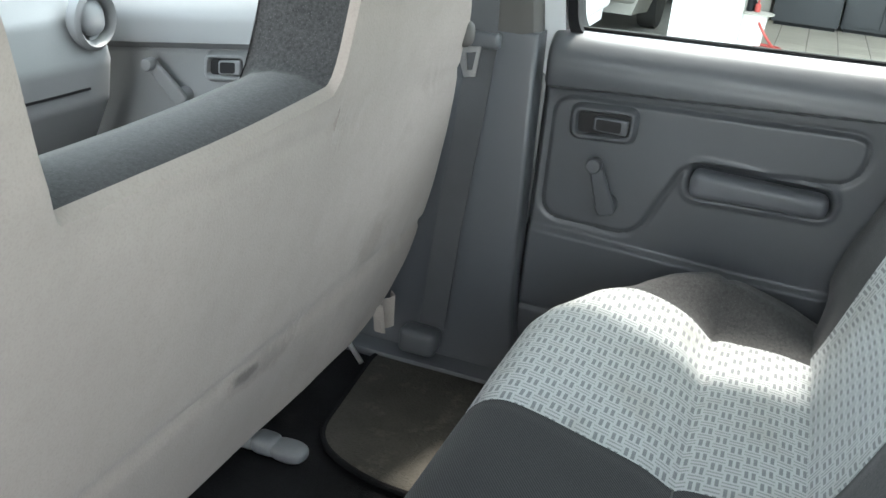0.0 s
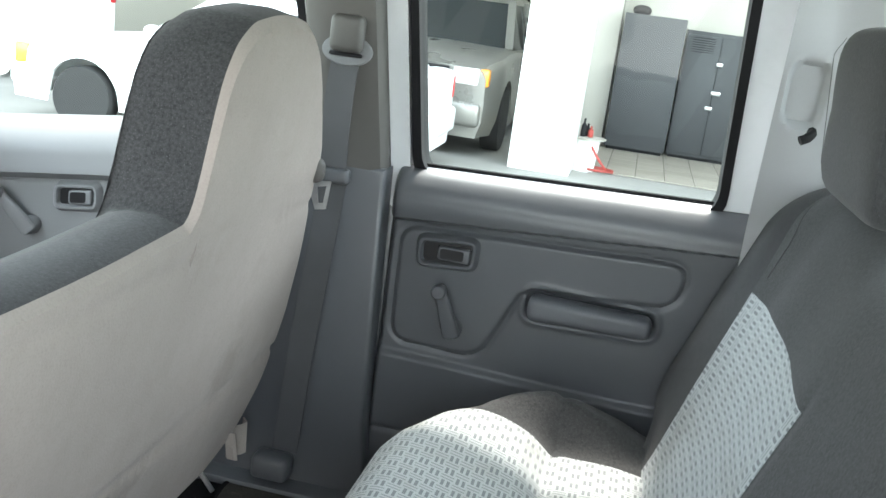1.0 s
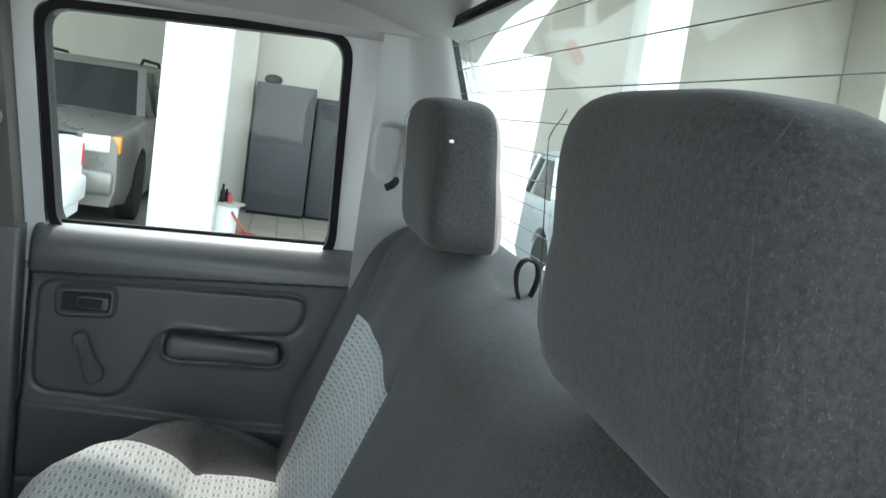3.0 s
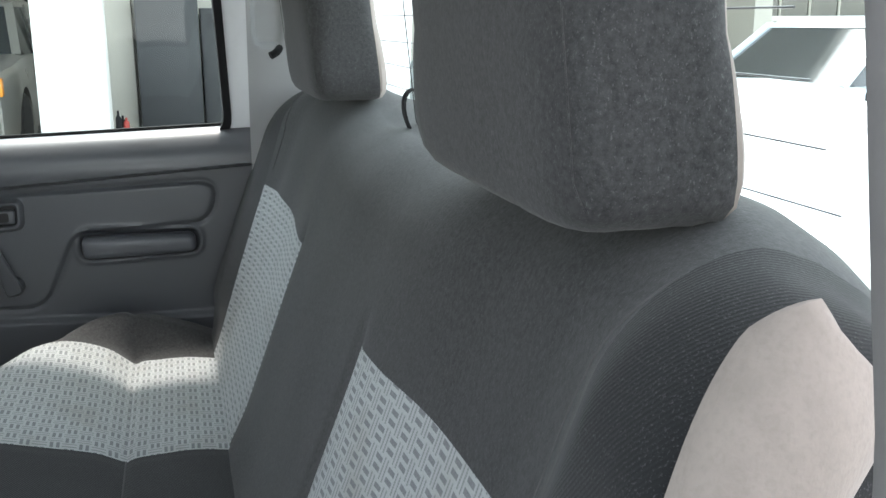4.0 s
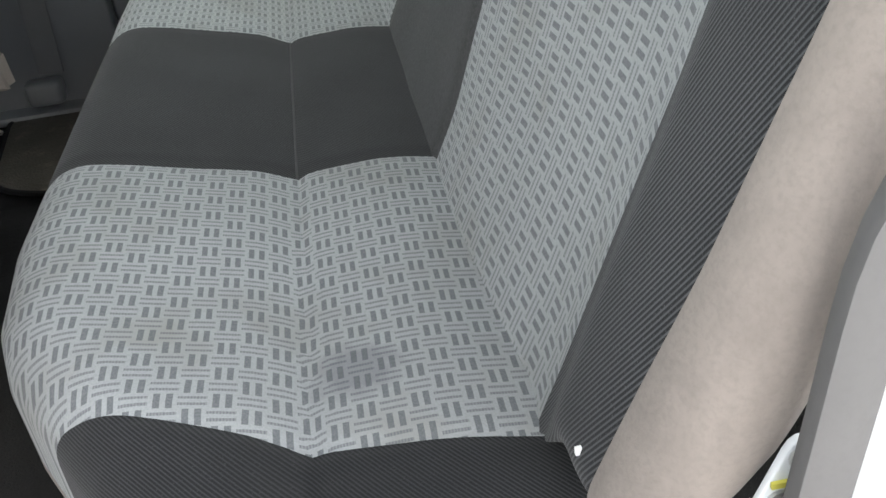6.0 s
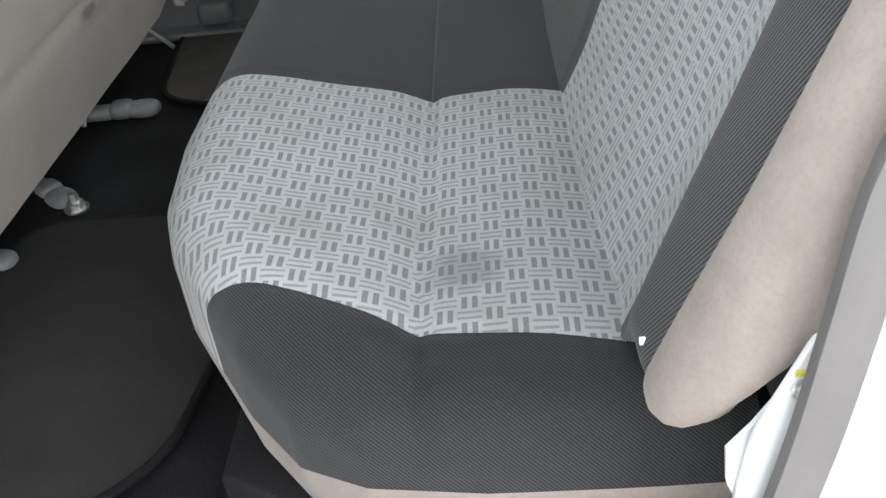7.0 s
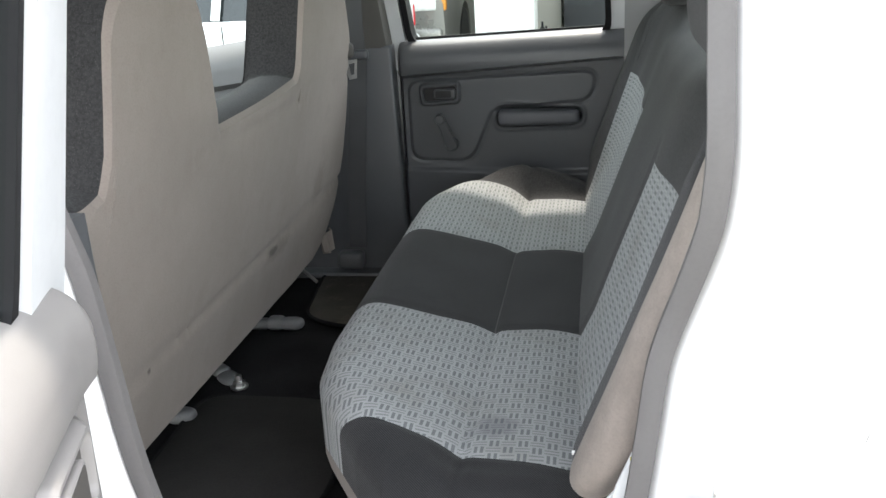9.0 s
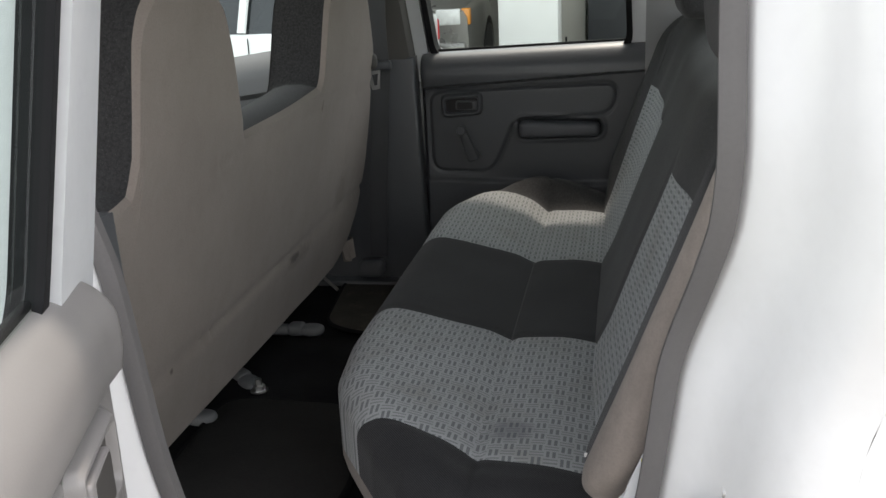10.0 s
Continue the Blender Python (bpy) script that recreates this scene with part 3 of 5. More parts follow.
def build_front_seat(seat):
    ys = sorted({round(v, 4) for v in steps(-0.56, 0.56, 260)})
    zb = 0.766

    narrow = [(0.766, 0.88), (0.785, 1.00), (0.82, 1.08), (0.87, 1.12), (0.95, 1.12), (1.05, 1.09), (1.20, 1.0), (1.5, 1.0)]
    near_side = [(0.766, 0.86), (0.80, 0.95), (0.87, 1.0), (0.95, 1.02), (1.05, 1.02), (1.20, 1.0), (1.5, 1.0)]
    bm = bmesh.new()
    rows = []
    for y in ys:
        zt = front_top(y)
        out = smooth(0.0, 0.03, 0.56 - abs(y))
        row = []
        for k in range(51):
            t = k / 50
            z = zb + (zt - zb) * t
            x = fs(y, z)[0]
            x -= 0.012 * (1 - out) + 0.010 * max(0.0, (z - zt + 0.012) / 0.012) ** 2
            x += 0.008 * math.sin(math.pi * min(1, max(0, (z - 0.82) / 0.36))) * math.cos(y * 2.2) - 0.003 * math.exp(-((z - 1.15) / 0.006) ** 2)
            x -= 0.005 * math.exp(-((z - 0.905 - 0.02 * y) / 0.007) ** 2)
            x += 0.003 * noise.noise((y * 5, z * 5, 7.0)) + 0.0004 * noise.noise((y * 30, z * 30, 2.0))
            row.append(bm.verts.new((x, y * curve(narrow if y > 0 else near_side, z), z)))
        rows.append(row)
    for r, t in zip(rows, rows[1:]):
        for k in range(50):
            bm.faces.new((r[k], r[k + 1], t[k + 1], t[k]))
    # black front half: the rim pushed forward
    front = bmesh.new()
    loop = [rows[0][k].co.copy() for k in range(51)] + [r[-1].co.copy() for r in rows[1:-1]] + [rows[-1][k].co.copy() for k in range(50, -1, -1)]
    prev = None
    for p in loop:
        cur = [front.verts.new(p + Vector((-dx, 0, dz))) for dx, dz in ((0, 0.0), (0.006, 0.002), (0.025, 0.006), (0.055, 0.006), (0.078, 0.0), (0.094, -0.012))]
        if prev:
            for k in range(5):
                front.faces.new((prev[k], prev[k + 1], cur[k + 1], cur[k]))
        prev = cur
    part("rear_cover", bm, M_BEIGE_BACK, seat, "beige velour back of the front bench, dirty low down")
    part("side_cover", front, M_CLOTH, seat, "black cloth round the sides and shoulders")
    fr = bmesh.new()
    rr = []
    for y in ys[::2]:
        zt = front_top(y)
        rr.append([fr.verts.new((fs(y, zb + (zt - zb) * k / 12)[0] - 0.104, y * 0.99 * curve(narrow if y > 0 else near_side, zb + (zt - zb) * k / 12), zb + (zt - zb) * k / 12 - 0.012)) for k in range(13)])
    for r, t in zip(rr, rr[1:]):
        for k in range(12):
            fr.faces.new((r[k], r[k + 1], t[k + 1], t[k]))
    part("front_cover", fr, M_CLOTH, seat)
    flap = grid(lambda a, b: Vector((-0.602 + 0.01 * math.sin(a * 9) + 0.008 * b, 0.535 + 0.060 * a * (1 - 0.35 * b), 0.800 - 0.040 * b - 0.01 * math.sin(3.0 * a))), steps(0, 1, 10), steps(0, 1, 8))
    part("hook", pad((-0.508, 0.535, 1.198), (0.034, 0.024, 0.034), 0.0, 3.0), M_TRIM_MID, seat, "small taupe hook on the side of the backrest")
    part("loose_flap", thick(flap, 0.003), M_BEIGE_BACK, seat, "loose beige corner of the cover hanging down")
    part("cushion", joined(pad((-0.90, 0.0, 0.84), (0.52, 1.16, 0.17), 0.0, 5.0)), M_BLACK_TOP, seat, "black cloth cushion")


build_front_seat(front_seat)

# ---- doors ----
PLATE = rounded([(0.022, 1.108), (0.440, 1.120), (0.426, 1.056), (0.212, 1.047), (0.160, 0.928), (0.024, 0.932)], [0.03, 0.04, 0.04, 0.025, 0.03, 0.03], 6)
PULL = rounded([(0.220, 1.047), (0.406, 1.042), (0.406, 1.006), (0.220, 1.002)], 0.017, 5)


def rear_trim(u, w, lo=0.0):
    """How far the rear door's lining stands proud, over its length and height."""
    h = 0.0
    base = 1.114 + 0.060 * max(0.0, u)
    roll = smooth(base, base + 0.009, w) * math.sqrt(max(0.0, 1 - (max(0.0, lo + 0.022 - u) / 0.024) ** 2))
    h += (0.55 if lo else 1.0) * roll * (0.018 + 0.011 * math.sin(math.pi * max(0, min(1, (w - 1.110) / 0.075))))
    d, inside = seg_dist(u, w, PLATE)
    s = d if inside else -d
    h += 0.0035 * smooth(-0.004, 0.004, s) - 0.0030 * math.exp(-((s + 0.003) / 0.004) ** 2)
    d, inside = seg_dist(u, w, PULL)
    s = d if inside else -d
    h -= 0.012 * smooth(-0.002, 0.006, s)
    h += 0.003 * math.exp(-((s + 0.006) / 0.004) ** 2)
    h += 0.008 * (1 - smooth(0.904, 0.916, w + 0.012 * smooth(0.0, 0.4, u)))
    h -= 0.004 * math.exp(-((w - 0.785) / 0.004) ** 2)
    if lo:
        # the open door's lining is bent at its hinge edge to fit the camera's view
        h += 0.004 * (1 - smooth(lo, 0.055, u))
    h -= 0.02 * (1 - smooth(lo, lo + 0.012, u))
    return h


def door_map(near):
    """Door places (along the door, height, inward) into the world; the near door's pivot and swing are set to fit the
    camera's view.
    """
    if not near:
        return lambda u, w, n: Vector((-0.436 + u, 0.694 - n, w))
    th = radians(DOOR_OPEN)
    hx, hy = HINGE

    def f(u, w, n):
        a = u + 0.064
        return Vector((hx + a * math.cos(th) + n * math.sin(th), hy - a * math.sin(th) + n * math.cos(th), w))

    return f


HINGE, DOOR_OPEN = (-0.3815, -0.777), 71.4


def mapped(bm, f):
    for v in bm.verts:
        v.co = f(v.co.x, v.co.y, v.co.z)
    return bm


def lean(w):
    """The window frame leans in towards the roof."""
    return 0.17 * max(0.0, w - 1.195)


def on_glass(pts, n=0.0):
    return [(u, w, n + lean(w)) for u, w in pts]


def window_ring(corners, radius, width, n0, n1, bm_f):
    """A frame round a window opening; corners of the opening, widened outward by width."""
    c = Vector((sum(p[0] for p in corners) / 4, sum(p[1] for p in corners) / 4))
    inner = rounded(corners, radius, 6)
    big = []
    for p in corners:
        big.append((p[0] + width * (1 if p[0] > c.x else -1), p[1] + width * (1 if p[1] > c.y else -1)))
    outer = rounded(big, radius + width * 0.7, 6)
    a, b = on_glass(outer, n0), on_glass(inner, n0)
    return mapped(ring(a, b, (0, 0, n1 - n0)), bm_f)


WIN = [(0.024, 1.165), (0.467, 1.175), (0.453, 1.546), (-0.012, 1.528)]


def crank(u, w, f, door, down, plastic):
    """A window crank: hub at (u, w), arm, and a knob at its end."""
    arm = thing_part("window_crank", door)
    ku, kw = u + down[0], w + down[1]
    hub = mapped(lathe([(0.0, 0.0), (0.0155, 0.0), (0.0155, 0.010), (0.012, 0.017), (0.0, 0.019)], (0, 0, 0), "z", 20), lambda a, b, c: f(u + a, w + b, 0.006 + c))
    a = Vector((u, w))
    b = Vector((ku, kw))
    d = (b - a).normalized()
    s = Vector((-d.y, d.x))
    out = rounded([tuple(a - d * 0.013 + s * 0.0135), tuple(b + d * 0.009 + s * 0.0085), tuple(b + d * 0.009 - s * 0.0085), tuple(a - d * 0.013 - s * 0.0135)], 0.0084, 5)
    bar = mapped(prism([(p[0], p[1], 0.015 + 0.010 * ((Vector(p) - a).length / 0.07)) for p in out], (0, 0, 0.009), 0.0035), f)
    knob = mapped(lathe([(0.0, 0.0), (0.009, 0.0), (0.0105, 0.004), (0.0108, 0.016), (0.009, 0.0195), (0.0, 0.020)], (0, 0, 0), "z", 20), lambda p, q, r: f(ku + p, kw + q, 0.026 + r))
    part("arm", joined(hub, bar), plastic, arm)
    part("knob", knob, plastic, arm, "round grip of the crank")


def thing_part(name, parent):
    """An empty part that carries sub-parts."""
    ob = new(name)
    ob.empty_display_size = 0.02
    ob.parent = parent
    ob.matrix_parent_inverse = Matrix.Translation(-parent.location)
    return ob


def handle_bezel(corners, f, door, frame_mat, lever_mat, hollow):
    """An inside door handle: a raised rounded frame, a cup coloured as if in shade, and a lever with a dark plate for
    the finger pocket at its rear end.
    """
    hb = thing_part("door_handle", door)
    u0, u1 = corners[0][0], corners[1][0]
    w1, w0 = corners[0][1], corners[2][1]

    def inset(d):
        return rounded([(c[0] + d * a, c[1] + d * b) for c, (a, b) in zip(corners, ((1, -1), (-1, -1), (-1, 1), (1, 1)))], max(0.004, 0.014 - 0.8 * d), 6)

    loops = [[(p[0], p[1], n) for p in inset(d)] for d, n in ((-0.004, 0.003), (-0.001, 0.011), (0.002, 0.0145), (0.005, 0.0145), (0.0075, 0.011), (0.009, 0.001))]
    rim = bmesh.new()
    rows = [[rim.verts.new(p) for p in loop] for loop in loops]
    for r, t in zip(rows, rows[1:]):
        for k in range(len(r)):
            rim.faces.new((r[k], r[(k + 1) % len(r)], t[(k + 1) % len(r)], t[k]))
    part("bezel", mapped(rim, f), frame_mat, hb, "raised frame round the handle")
    # the hollow's shade is put into its colour, lighter on the open door
    part("recess", mapped(prism([(p[0], p[1], 0.004) for p in inset(0.007)], (0, 0, 0.003), 0.0), f), hollow, hb, "cup behind the lever, its shade put into the colour")
    k0 = u0 + 0.36 * (u1 - u0)
    lv = rounded([(k0, w1 - 0.010), (u1 - 0.009, w1 - 0.009), (u1 - 0.009, w0 + 0.009), (k0, w0 + 0.010)], 0.005, 5)
    part("lever", mapped(prism([(p[0], p[1], 0.007) for p in lv], (0, 0, 0.010), 0.003), f), lever_mat, hb)
    pk = rounded([(k0 + 0.004, w1 - 0.0125), (u1 - 0.018, w1 - 0.0125), (u1 - 0.018, w0 + 0.0125), (k0 + 0.004, w0 + 0.0125)], 0.004, 5)
    part("finger_pocket", mapped(prism([(p[0], p[1], 0.0150) for p in pk], (0, 0, 0.0024), 0.0), f), hollow, hb, "dark plate for the shaded finger pocket of the lever")


def build_rear_door(near):
    f = door_map(near)
    base = f(0.28, 0.70, -0.05)
    if near:
        door = thing("rear_door", base, "open white rear door with grey plastic lining and crank", "car door", "truck doors")
    else:
        door = thing("rear_door", base, "closed rear door with dark grey moulded lining, crank and pull handle", "car door", "truck doors")
    trim = M_LINING_LIT if near else M_TRIM
    lo = -0.004 if near else 0.0
    def face(u, w):
        # above the roll's shoulder the lining bends over into a nearly level top
        if w <= 1.156:
            return Vector((u, w, rear_trim(u, w, lo)))
        a = radians(84) * (w - 1.156) / 0.048
        return Vector((u, 1.156 + 0.040 * math.sin(a) + 0.020 * u * a, rear_trim(u, 1.156, lo) - 0.046 * (1 - math.cos(a))))

    bm = grid(face, steps(lo, 0.57, 230), sorted(set(steps(0.69, 1.10, 150) + steps(1.10, 1.204, 64))))
    lip = grid(lambda u, k: Vector((u, 1.1958 + 0.029 * u - 0.03 * k, -0.0185 - 0.003 * k)), steps(lo, 0.57, 60), [0, 1])
    part("lining", mapped(joined(bm, lip), f), trim, door, "grey plastic lining, lightened to look daylit" if near else "dark grey moulded plastic lining with a raised plate")
    part("outer_skin", mapped(prism([(p[0], p[1], -0.055) for p in rounded([(-0.01, 1.13), (0.57, 1.13), (0.555, 1.03), (0.47, 0.62), (0.0, 0.62)], 0.04, 5)], (0, 0, -0.05), 0.006), f), M_WHITE, door, "white painted outer panel")
    part("core", mapped(prism([(p[0], p[1], -0.026) for p in ((0.0, 1.145), (0.545, 1.145), (0.53, 1.0), (0.47, 0.66), (0.0, 0.66))], (0, 0, -0.034), 0.004), f), M_FRAME, door, "painted inner panel edge")
    shift = 0.040 if near else 0.0
    win = [(u + shift if u < 0.3 else u, w) for u, w in WIN]
    part("window_frame", window_ring(win, 0.035, 0.046 + shift, -0.050, -0.006, f), M_FRAME, door, "pale painted window frame")
    part("window_seal", window_ring([(0.040 + shift, 1.184), (0.459, 1.196), (0.443, 1.536), (0.005 + shift, 1.519)], 0.036, 0.013, -0.036 if near else -0.052, -0.012 if near else -0.003, f), M_RUBBER, door, "black rubber glass run")
    pane = mapped(prism(on_glass(rounded([(0.030, 1.19), (0.463, 1.195), (0.449, 1.541), (-0.004, 1.524)], 0.03, 5), -0.018), (0, 0, -0.004), 0.0), f)
    ob = part("window_pane", pane, M_GLASS, door, "clear window glass")
    ob.visible_shadow = False
    # strip added to keep daylight from showing through beside the lining
    part("gap_strip", mapped(box(lo - 0.030, lo + 0.003, 0.69, 1.185, -0.05, -0.012, 0.003), f), M_RUBBER if near else M_TRIM, door, "dark strip closing the gap at the door edge")
    part("sill_seal", mapped(prism([(0.03, 1.190, -0.026), (0.47, 1.203, -0.026), (0.47, 1.2145, -0.026), (0.03, 1.2015, -0.026)], (0, 0, 0.007), 0.002), f), M_RUBBER, door)
    if near:
        handle_bezel([(0.050, 1.110), (0.155, 1.112), (0.150, 1.052), (0.052, 1.050)], f, door, M_HANDLE_LIT, M_HANDLE_LIT, M_TRIM_MID)
        crank(0.075, 0.945, f, door, (-0.038, 0.060), M_HANDLE_LIT)
    else:
        handle_bezel([(0.050, 1.100), (0.139, 1.105), (0.138, 1.060), (0.052, 1.055)], f, door, trim, trim, M_HOLE_SHADE)
        crank(0.117, 0.968, f, door, (-0.021, 0.060), trim)
    grip = [(0.224, 1.043), (0.402, 1.039), (0.402, 1.009), (0.224, 1.006)]
    bar = prism([(p[0], p[1], -0.008) for p in rounded(grip, 0.014, 6)], (0, 0, 0.038), 0.011, 4)
    for v in bar.verts:
        # the upper edge is scooped between the two ends for the fingers
        if v.co.y > 1.026:
            v.co.y -= 0.007 * smooth(0.245, 0.262, v.co.x) * (1 - smooth(0.365, 0.382, v.co.x))
    part("pull_handle", mapped(bar, f), M_GRIP, door, "grey plastic pull handle in its hollow")
    return door


M_GRIP = surface("grey_grip_plastic", (0.10, 0.105, 0.115), 0.42, 0.06, 5.0, 500.0, 0.15, 0.0003)
# lighter copies of the grey trim: daylight on the open door put into colour
M_LINING_LIT = surface("daylit_grey_plastic", (0.24, 0.232, 0.225), 0.42, 0.05, 3.0, 900.0, 0.2, 0.0003)
M_HANDLE_LIT = surface("daylit_pale_plastic", (0.265, 0.257, 0.250), 0.40, 0.05, 3.0, 900.0, 0.2, 0.0003)
build_rear_door(False)
build_rear_door(True)


def front_trim(u, w):
    h = 0.0
    roll = smooth(1.11, 1.125, w)
    h += roll * (0.030 - 0.046 * max(0.0, (w - 1.155) / 0.058) ** 2)
    d, inside = seg_dist(u, w, FPLATE)
    s = d if inside else -d
    h += 0.0035 * smooth(-0.004, 0.004, s) - 0.0030 * math.exp(-((s + 0.003) / 0.004) ** 2)
    return h


FPLATE = rounded([(0.115, 1.109), (0.78, 1.112), (0.78, 0.85), (0.10, 0.85)], 0.045, 6)
front_door = thing("front_door", (-0.95, 0.75, 0.70), "closed front passenger door with grey lining, crank and window", "car door", "truck doors")


def front_map(u, w, n):
    # the belt line falls towards the bonnet
    return Vector((-1.36 + u, 0.70 - n, w - 0.014 + 0.13 * (u - 0.49) * smooth(0.75, 1.0, w)))


def build_front_door():
    f, door = front_map, front_door
    part("lining", mapped(grid(lambda u, w: Vector((u, w, front_trim(u, w))), steps(-0.05, 0.79, 130), steps(0.68, 1.213, 120)), f), M_DASH, door, "grey moulded plastic lining")
    part("outer_skin", mapped(box(-0.08, 0.80, 0.60, 1.14, -0.10, -0.05, 0.006), f), M_WHITE, door, "white painted outer panel")
    win = [(0.07, 1.170), (0.800, 1.150), (0.742, 1.530), (0.30, 1.560)]
    part("window_frame", window_ring(win, 0.03, 0.040, -0.045, -0.010, f), M_FRAME, door)
    part("window_seal", window_ring([(0.090, 1.212), (0.790, 1.180), (0.734, 1.520), (0.318, 1.550)], 0.03, 0.012, -0.040, -0.008, f), M_RUBBER, door)
    ob = part("window_pane", mapped(prism(on_glass(rounded([(0.06, 1.20), (0.795, 1.17), (0.738, 1.525), (0.36, 1.555)], 0.03, 5), -0.018), (0, 0, -0.004), 0.0), f), M_GLASS, door)
    ob.visible_shadow = False
    handle_bezel([(0.377, 1.106), (0.454, 1.106), (0.454, 1.064), (0.377, 1.064)], f, door, M_DASH, M_GREYPLASTIC, M_HOLE_SHADE)
    crank(0.337, 1.036, f, door, (-0.046, 0.054), M_DASH)


build_front_door()

# ---- cab shell ----
cab = thing("truck_cab", (-0.4, 0.0, 0.60), "white double-cab truck shell with grey pillar trims and headliner", "truck cab")


def side_y(z):
    """Half the cabin's width inside, above the sill."""
    return 0.672 - 0.17 * max(0.0, z - 1.2)


def build_pillars(s):
    low = [(-0.72, 0.67), (-0.412, 0.67), (-0.430, 0.80), (-0.440, 1.192), (-0.560, 1.192), (-0.62, 1.0)]
    part("pillar_trim_lower", prism([(x, s * 0.655, z) for x, z in low], (0, s * 0.050, 0), 0.007), M_TRIM, cab, "dark grey lower pillar trim")
    up = bmesh.new()
    rows = []
    for z in steps(1.188, 1.60, 12):
        y = side_y(z)
        half = [(-0.555, 0.0), (-0.546, -0.012), (-0.52, -0.018), (-0.468, -0.018), (-0.450, -0.012), (-0.443, 0.0), (-0.443, 0.02)]
        rows.append([up.verts.new((x - 0.10 * (z - 1.2) - (0.045 if s < 0 else 0.0), s * (y + dy), z)) for x, dy in half])
    for r, t in zip(rows, rows[1:]):
        for k in range(6):
            up.faces.new((r[k], r[k + 1], t[k + 1], t[k]))
    part("pillar_trim_upper", up, M_TRIM_MID, cab, "taupe upper pillar trim")
    # rear corner trim with an oval hollow
    def corner(k, w):
        end = 0.275 - 0.36 * (w - 1.226)
        begin = 0.060 if s > 0 else end - 0.02
        u = begin + (end - begin) * k
        return Vector((u, s * (side_y(w) - 0.020 - 0.028 * smooth(0.35, 0.95, k) + 0.012 * oval(u, w)), w))

    cp = grid(corner, steps(0, 1, 70), steps(1.08, 1.60, 90))
    part("rear_pillar_trim", cp, M_TRIM_LIGHT, cab, "light grey rear corner trim")


def oval(u, w):
    d, inside = seg_dist(u, w, OVAL)
    sgn = d if inside else -d
    return smooth(-0.004, 0.004, sgn)


OVAL = rounded([(0.070, 1.420), (0.116, 1.420), (0.116, 1.340), (0.070, 1.340)], 0.021, 5)
for s in (-1, 1):
    build_pillars(s)

# coat hook
part("coat_hook", sweep([(0.108, 0.612, 1.336), (0.104, 0.584, 1.335), (0.098, 0.574, 1.330), (0.090, 0.572, 1.326)], circle(0.006, 8)), M_RUBBER, cab, "black coat hook")


def roof(u, v):
    """The headliner over the cabin: u from front to back, v across."""
    x = u
    y = v
    a = abs(v) / 0.64
    z = 1.655 - 0.075 * a ** 4 - 0.045 * smooth(-0.05, 0.20, x) - 0.05 * (1 - smooth(-1.1, -0.8, x))
    return Vector((x, y, z))


part("headliner", thick(grid(roof, steps(-1.05, 0.21, 60), steps(-0.66, 0.66, 50)), 0.012), M_LINER, cab, "grey cloth headliner")
part("roof_skin", grid(lambda u, v: roof(u, v * 1.1) + Vector((0, 0, 0.045)), steps(-1.12, 0.29, 20), steps(-0.66, 0.66, 20)), M_WHITE, cab, "white painted roof")
for s in (-1, 1):
    part("roof_rail", sweep([(x, s * 0.615, 1.572) for x in steps(-1.05, 0.20, 14)], [(0.03, -0.02), (0.03, 0.04), (-0.05, 0.05), (-0.055, 0.0), (-0.02, -0.03)]), M_LINER, cab)

# rear window
def rear_glass(y, z):
    return Vector((0.272 - 0.36 * (z - 1.226), y, z))


win2 = [(-0.605, 1.222), (0.605, 1.222), (0.575, 1.572), (-0.575, 1.572)]


def rw_outline(grow, r):
    pts = [(y + grow * (1 if y > 0 else -1), z + grow * (1 if z > 1.4 else -1)) for y, z in win2]
    return [rear_glass(y, z) for y, z in rounded(pts, r, 6)]


part("rear_window_seal", ring(rw_outline(0.008, 0.055), rw_outline(-0.004, 0.04), (0.012, 0, 0.004)), M_RUBBER, cab, "black rubber round the rear window")
pane = part("rear_window", prism([tuple(p) for p in rw_outline(0.004, 0.045)], (0.004, 0, 0.001), 0.0), M_GLASS, cab, "rear window glass with heater lines")
pane.visible_shadow = False
for k in range(10):
    z = 1.255 + 0.032 * k
    part("heater_line", sweep([rear_glass(y, z) + Vector((-0.002, 0, 0)) for y in (-0.54, 0.54)], circle(0.0006, 5)), M_TRIM, pane)
part("rear_wall", joined(box(0.265, 0.33, -0.66, 0.66, 0.60, 1.205, 0.006), prism([(0.27, -0.66, 1.205), (0.33, -0.66, 1.205), (0.205, -0.66, 1.57), (0.145, -0.66, 1.57)], (0, 0.040, 0), 0.004), prism([(0.27, 0.62, 1.205), (0.33, 0.62, 1.205), (0.205, 0.62, 1.57), (0.145, 0.62, 1.57)], (0, 0.040, 0), 0.004)), M_WHITE, cab, "white cab rear wall")
part("parcel_ledge", box(0.17, 0.268, -0.64, 0.64, 1.165, 1.208, 0.008), M_TRIM, cab, "dark grey ledge below the rear window")

floor = lone("floor", box(-1.6, 0.28, -0.70, 0.70, 0.60, FLOOR, 0.0), M_CARPET, "black carpeted cab floor", "floor", kind="structure")

# door jambs of the near side, round the open doorway
STRIP_REAR = [(-0.01, 0.70), (0.012, 0.80), (0.030, 0.90), (0.042, 0.967), (0.049, 1.020), (0.056, 1.076), (0.065, 1.112), (0.074, 1.144), (0.083, 1.182), (0.089, 1.215), (0.091, 1.26), (0.090, 1.32), (0.089, 1.44), (0.08, 1.53), (0.06, 1.57)]
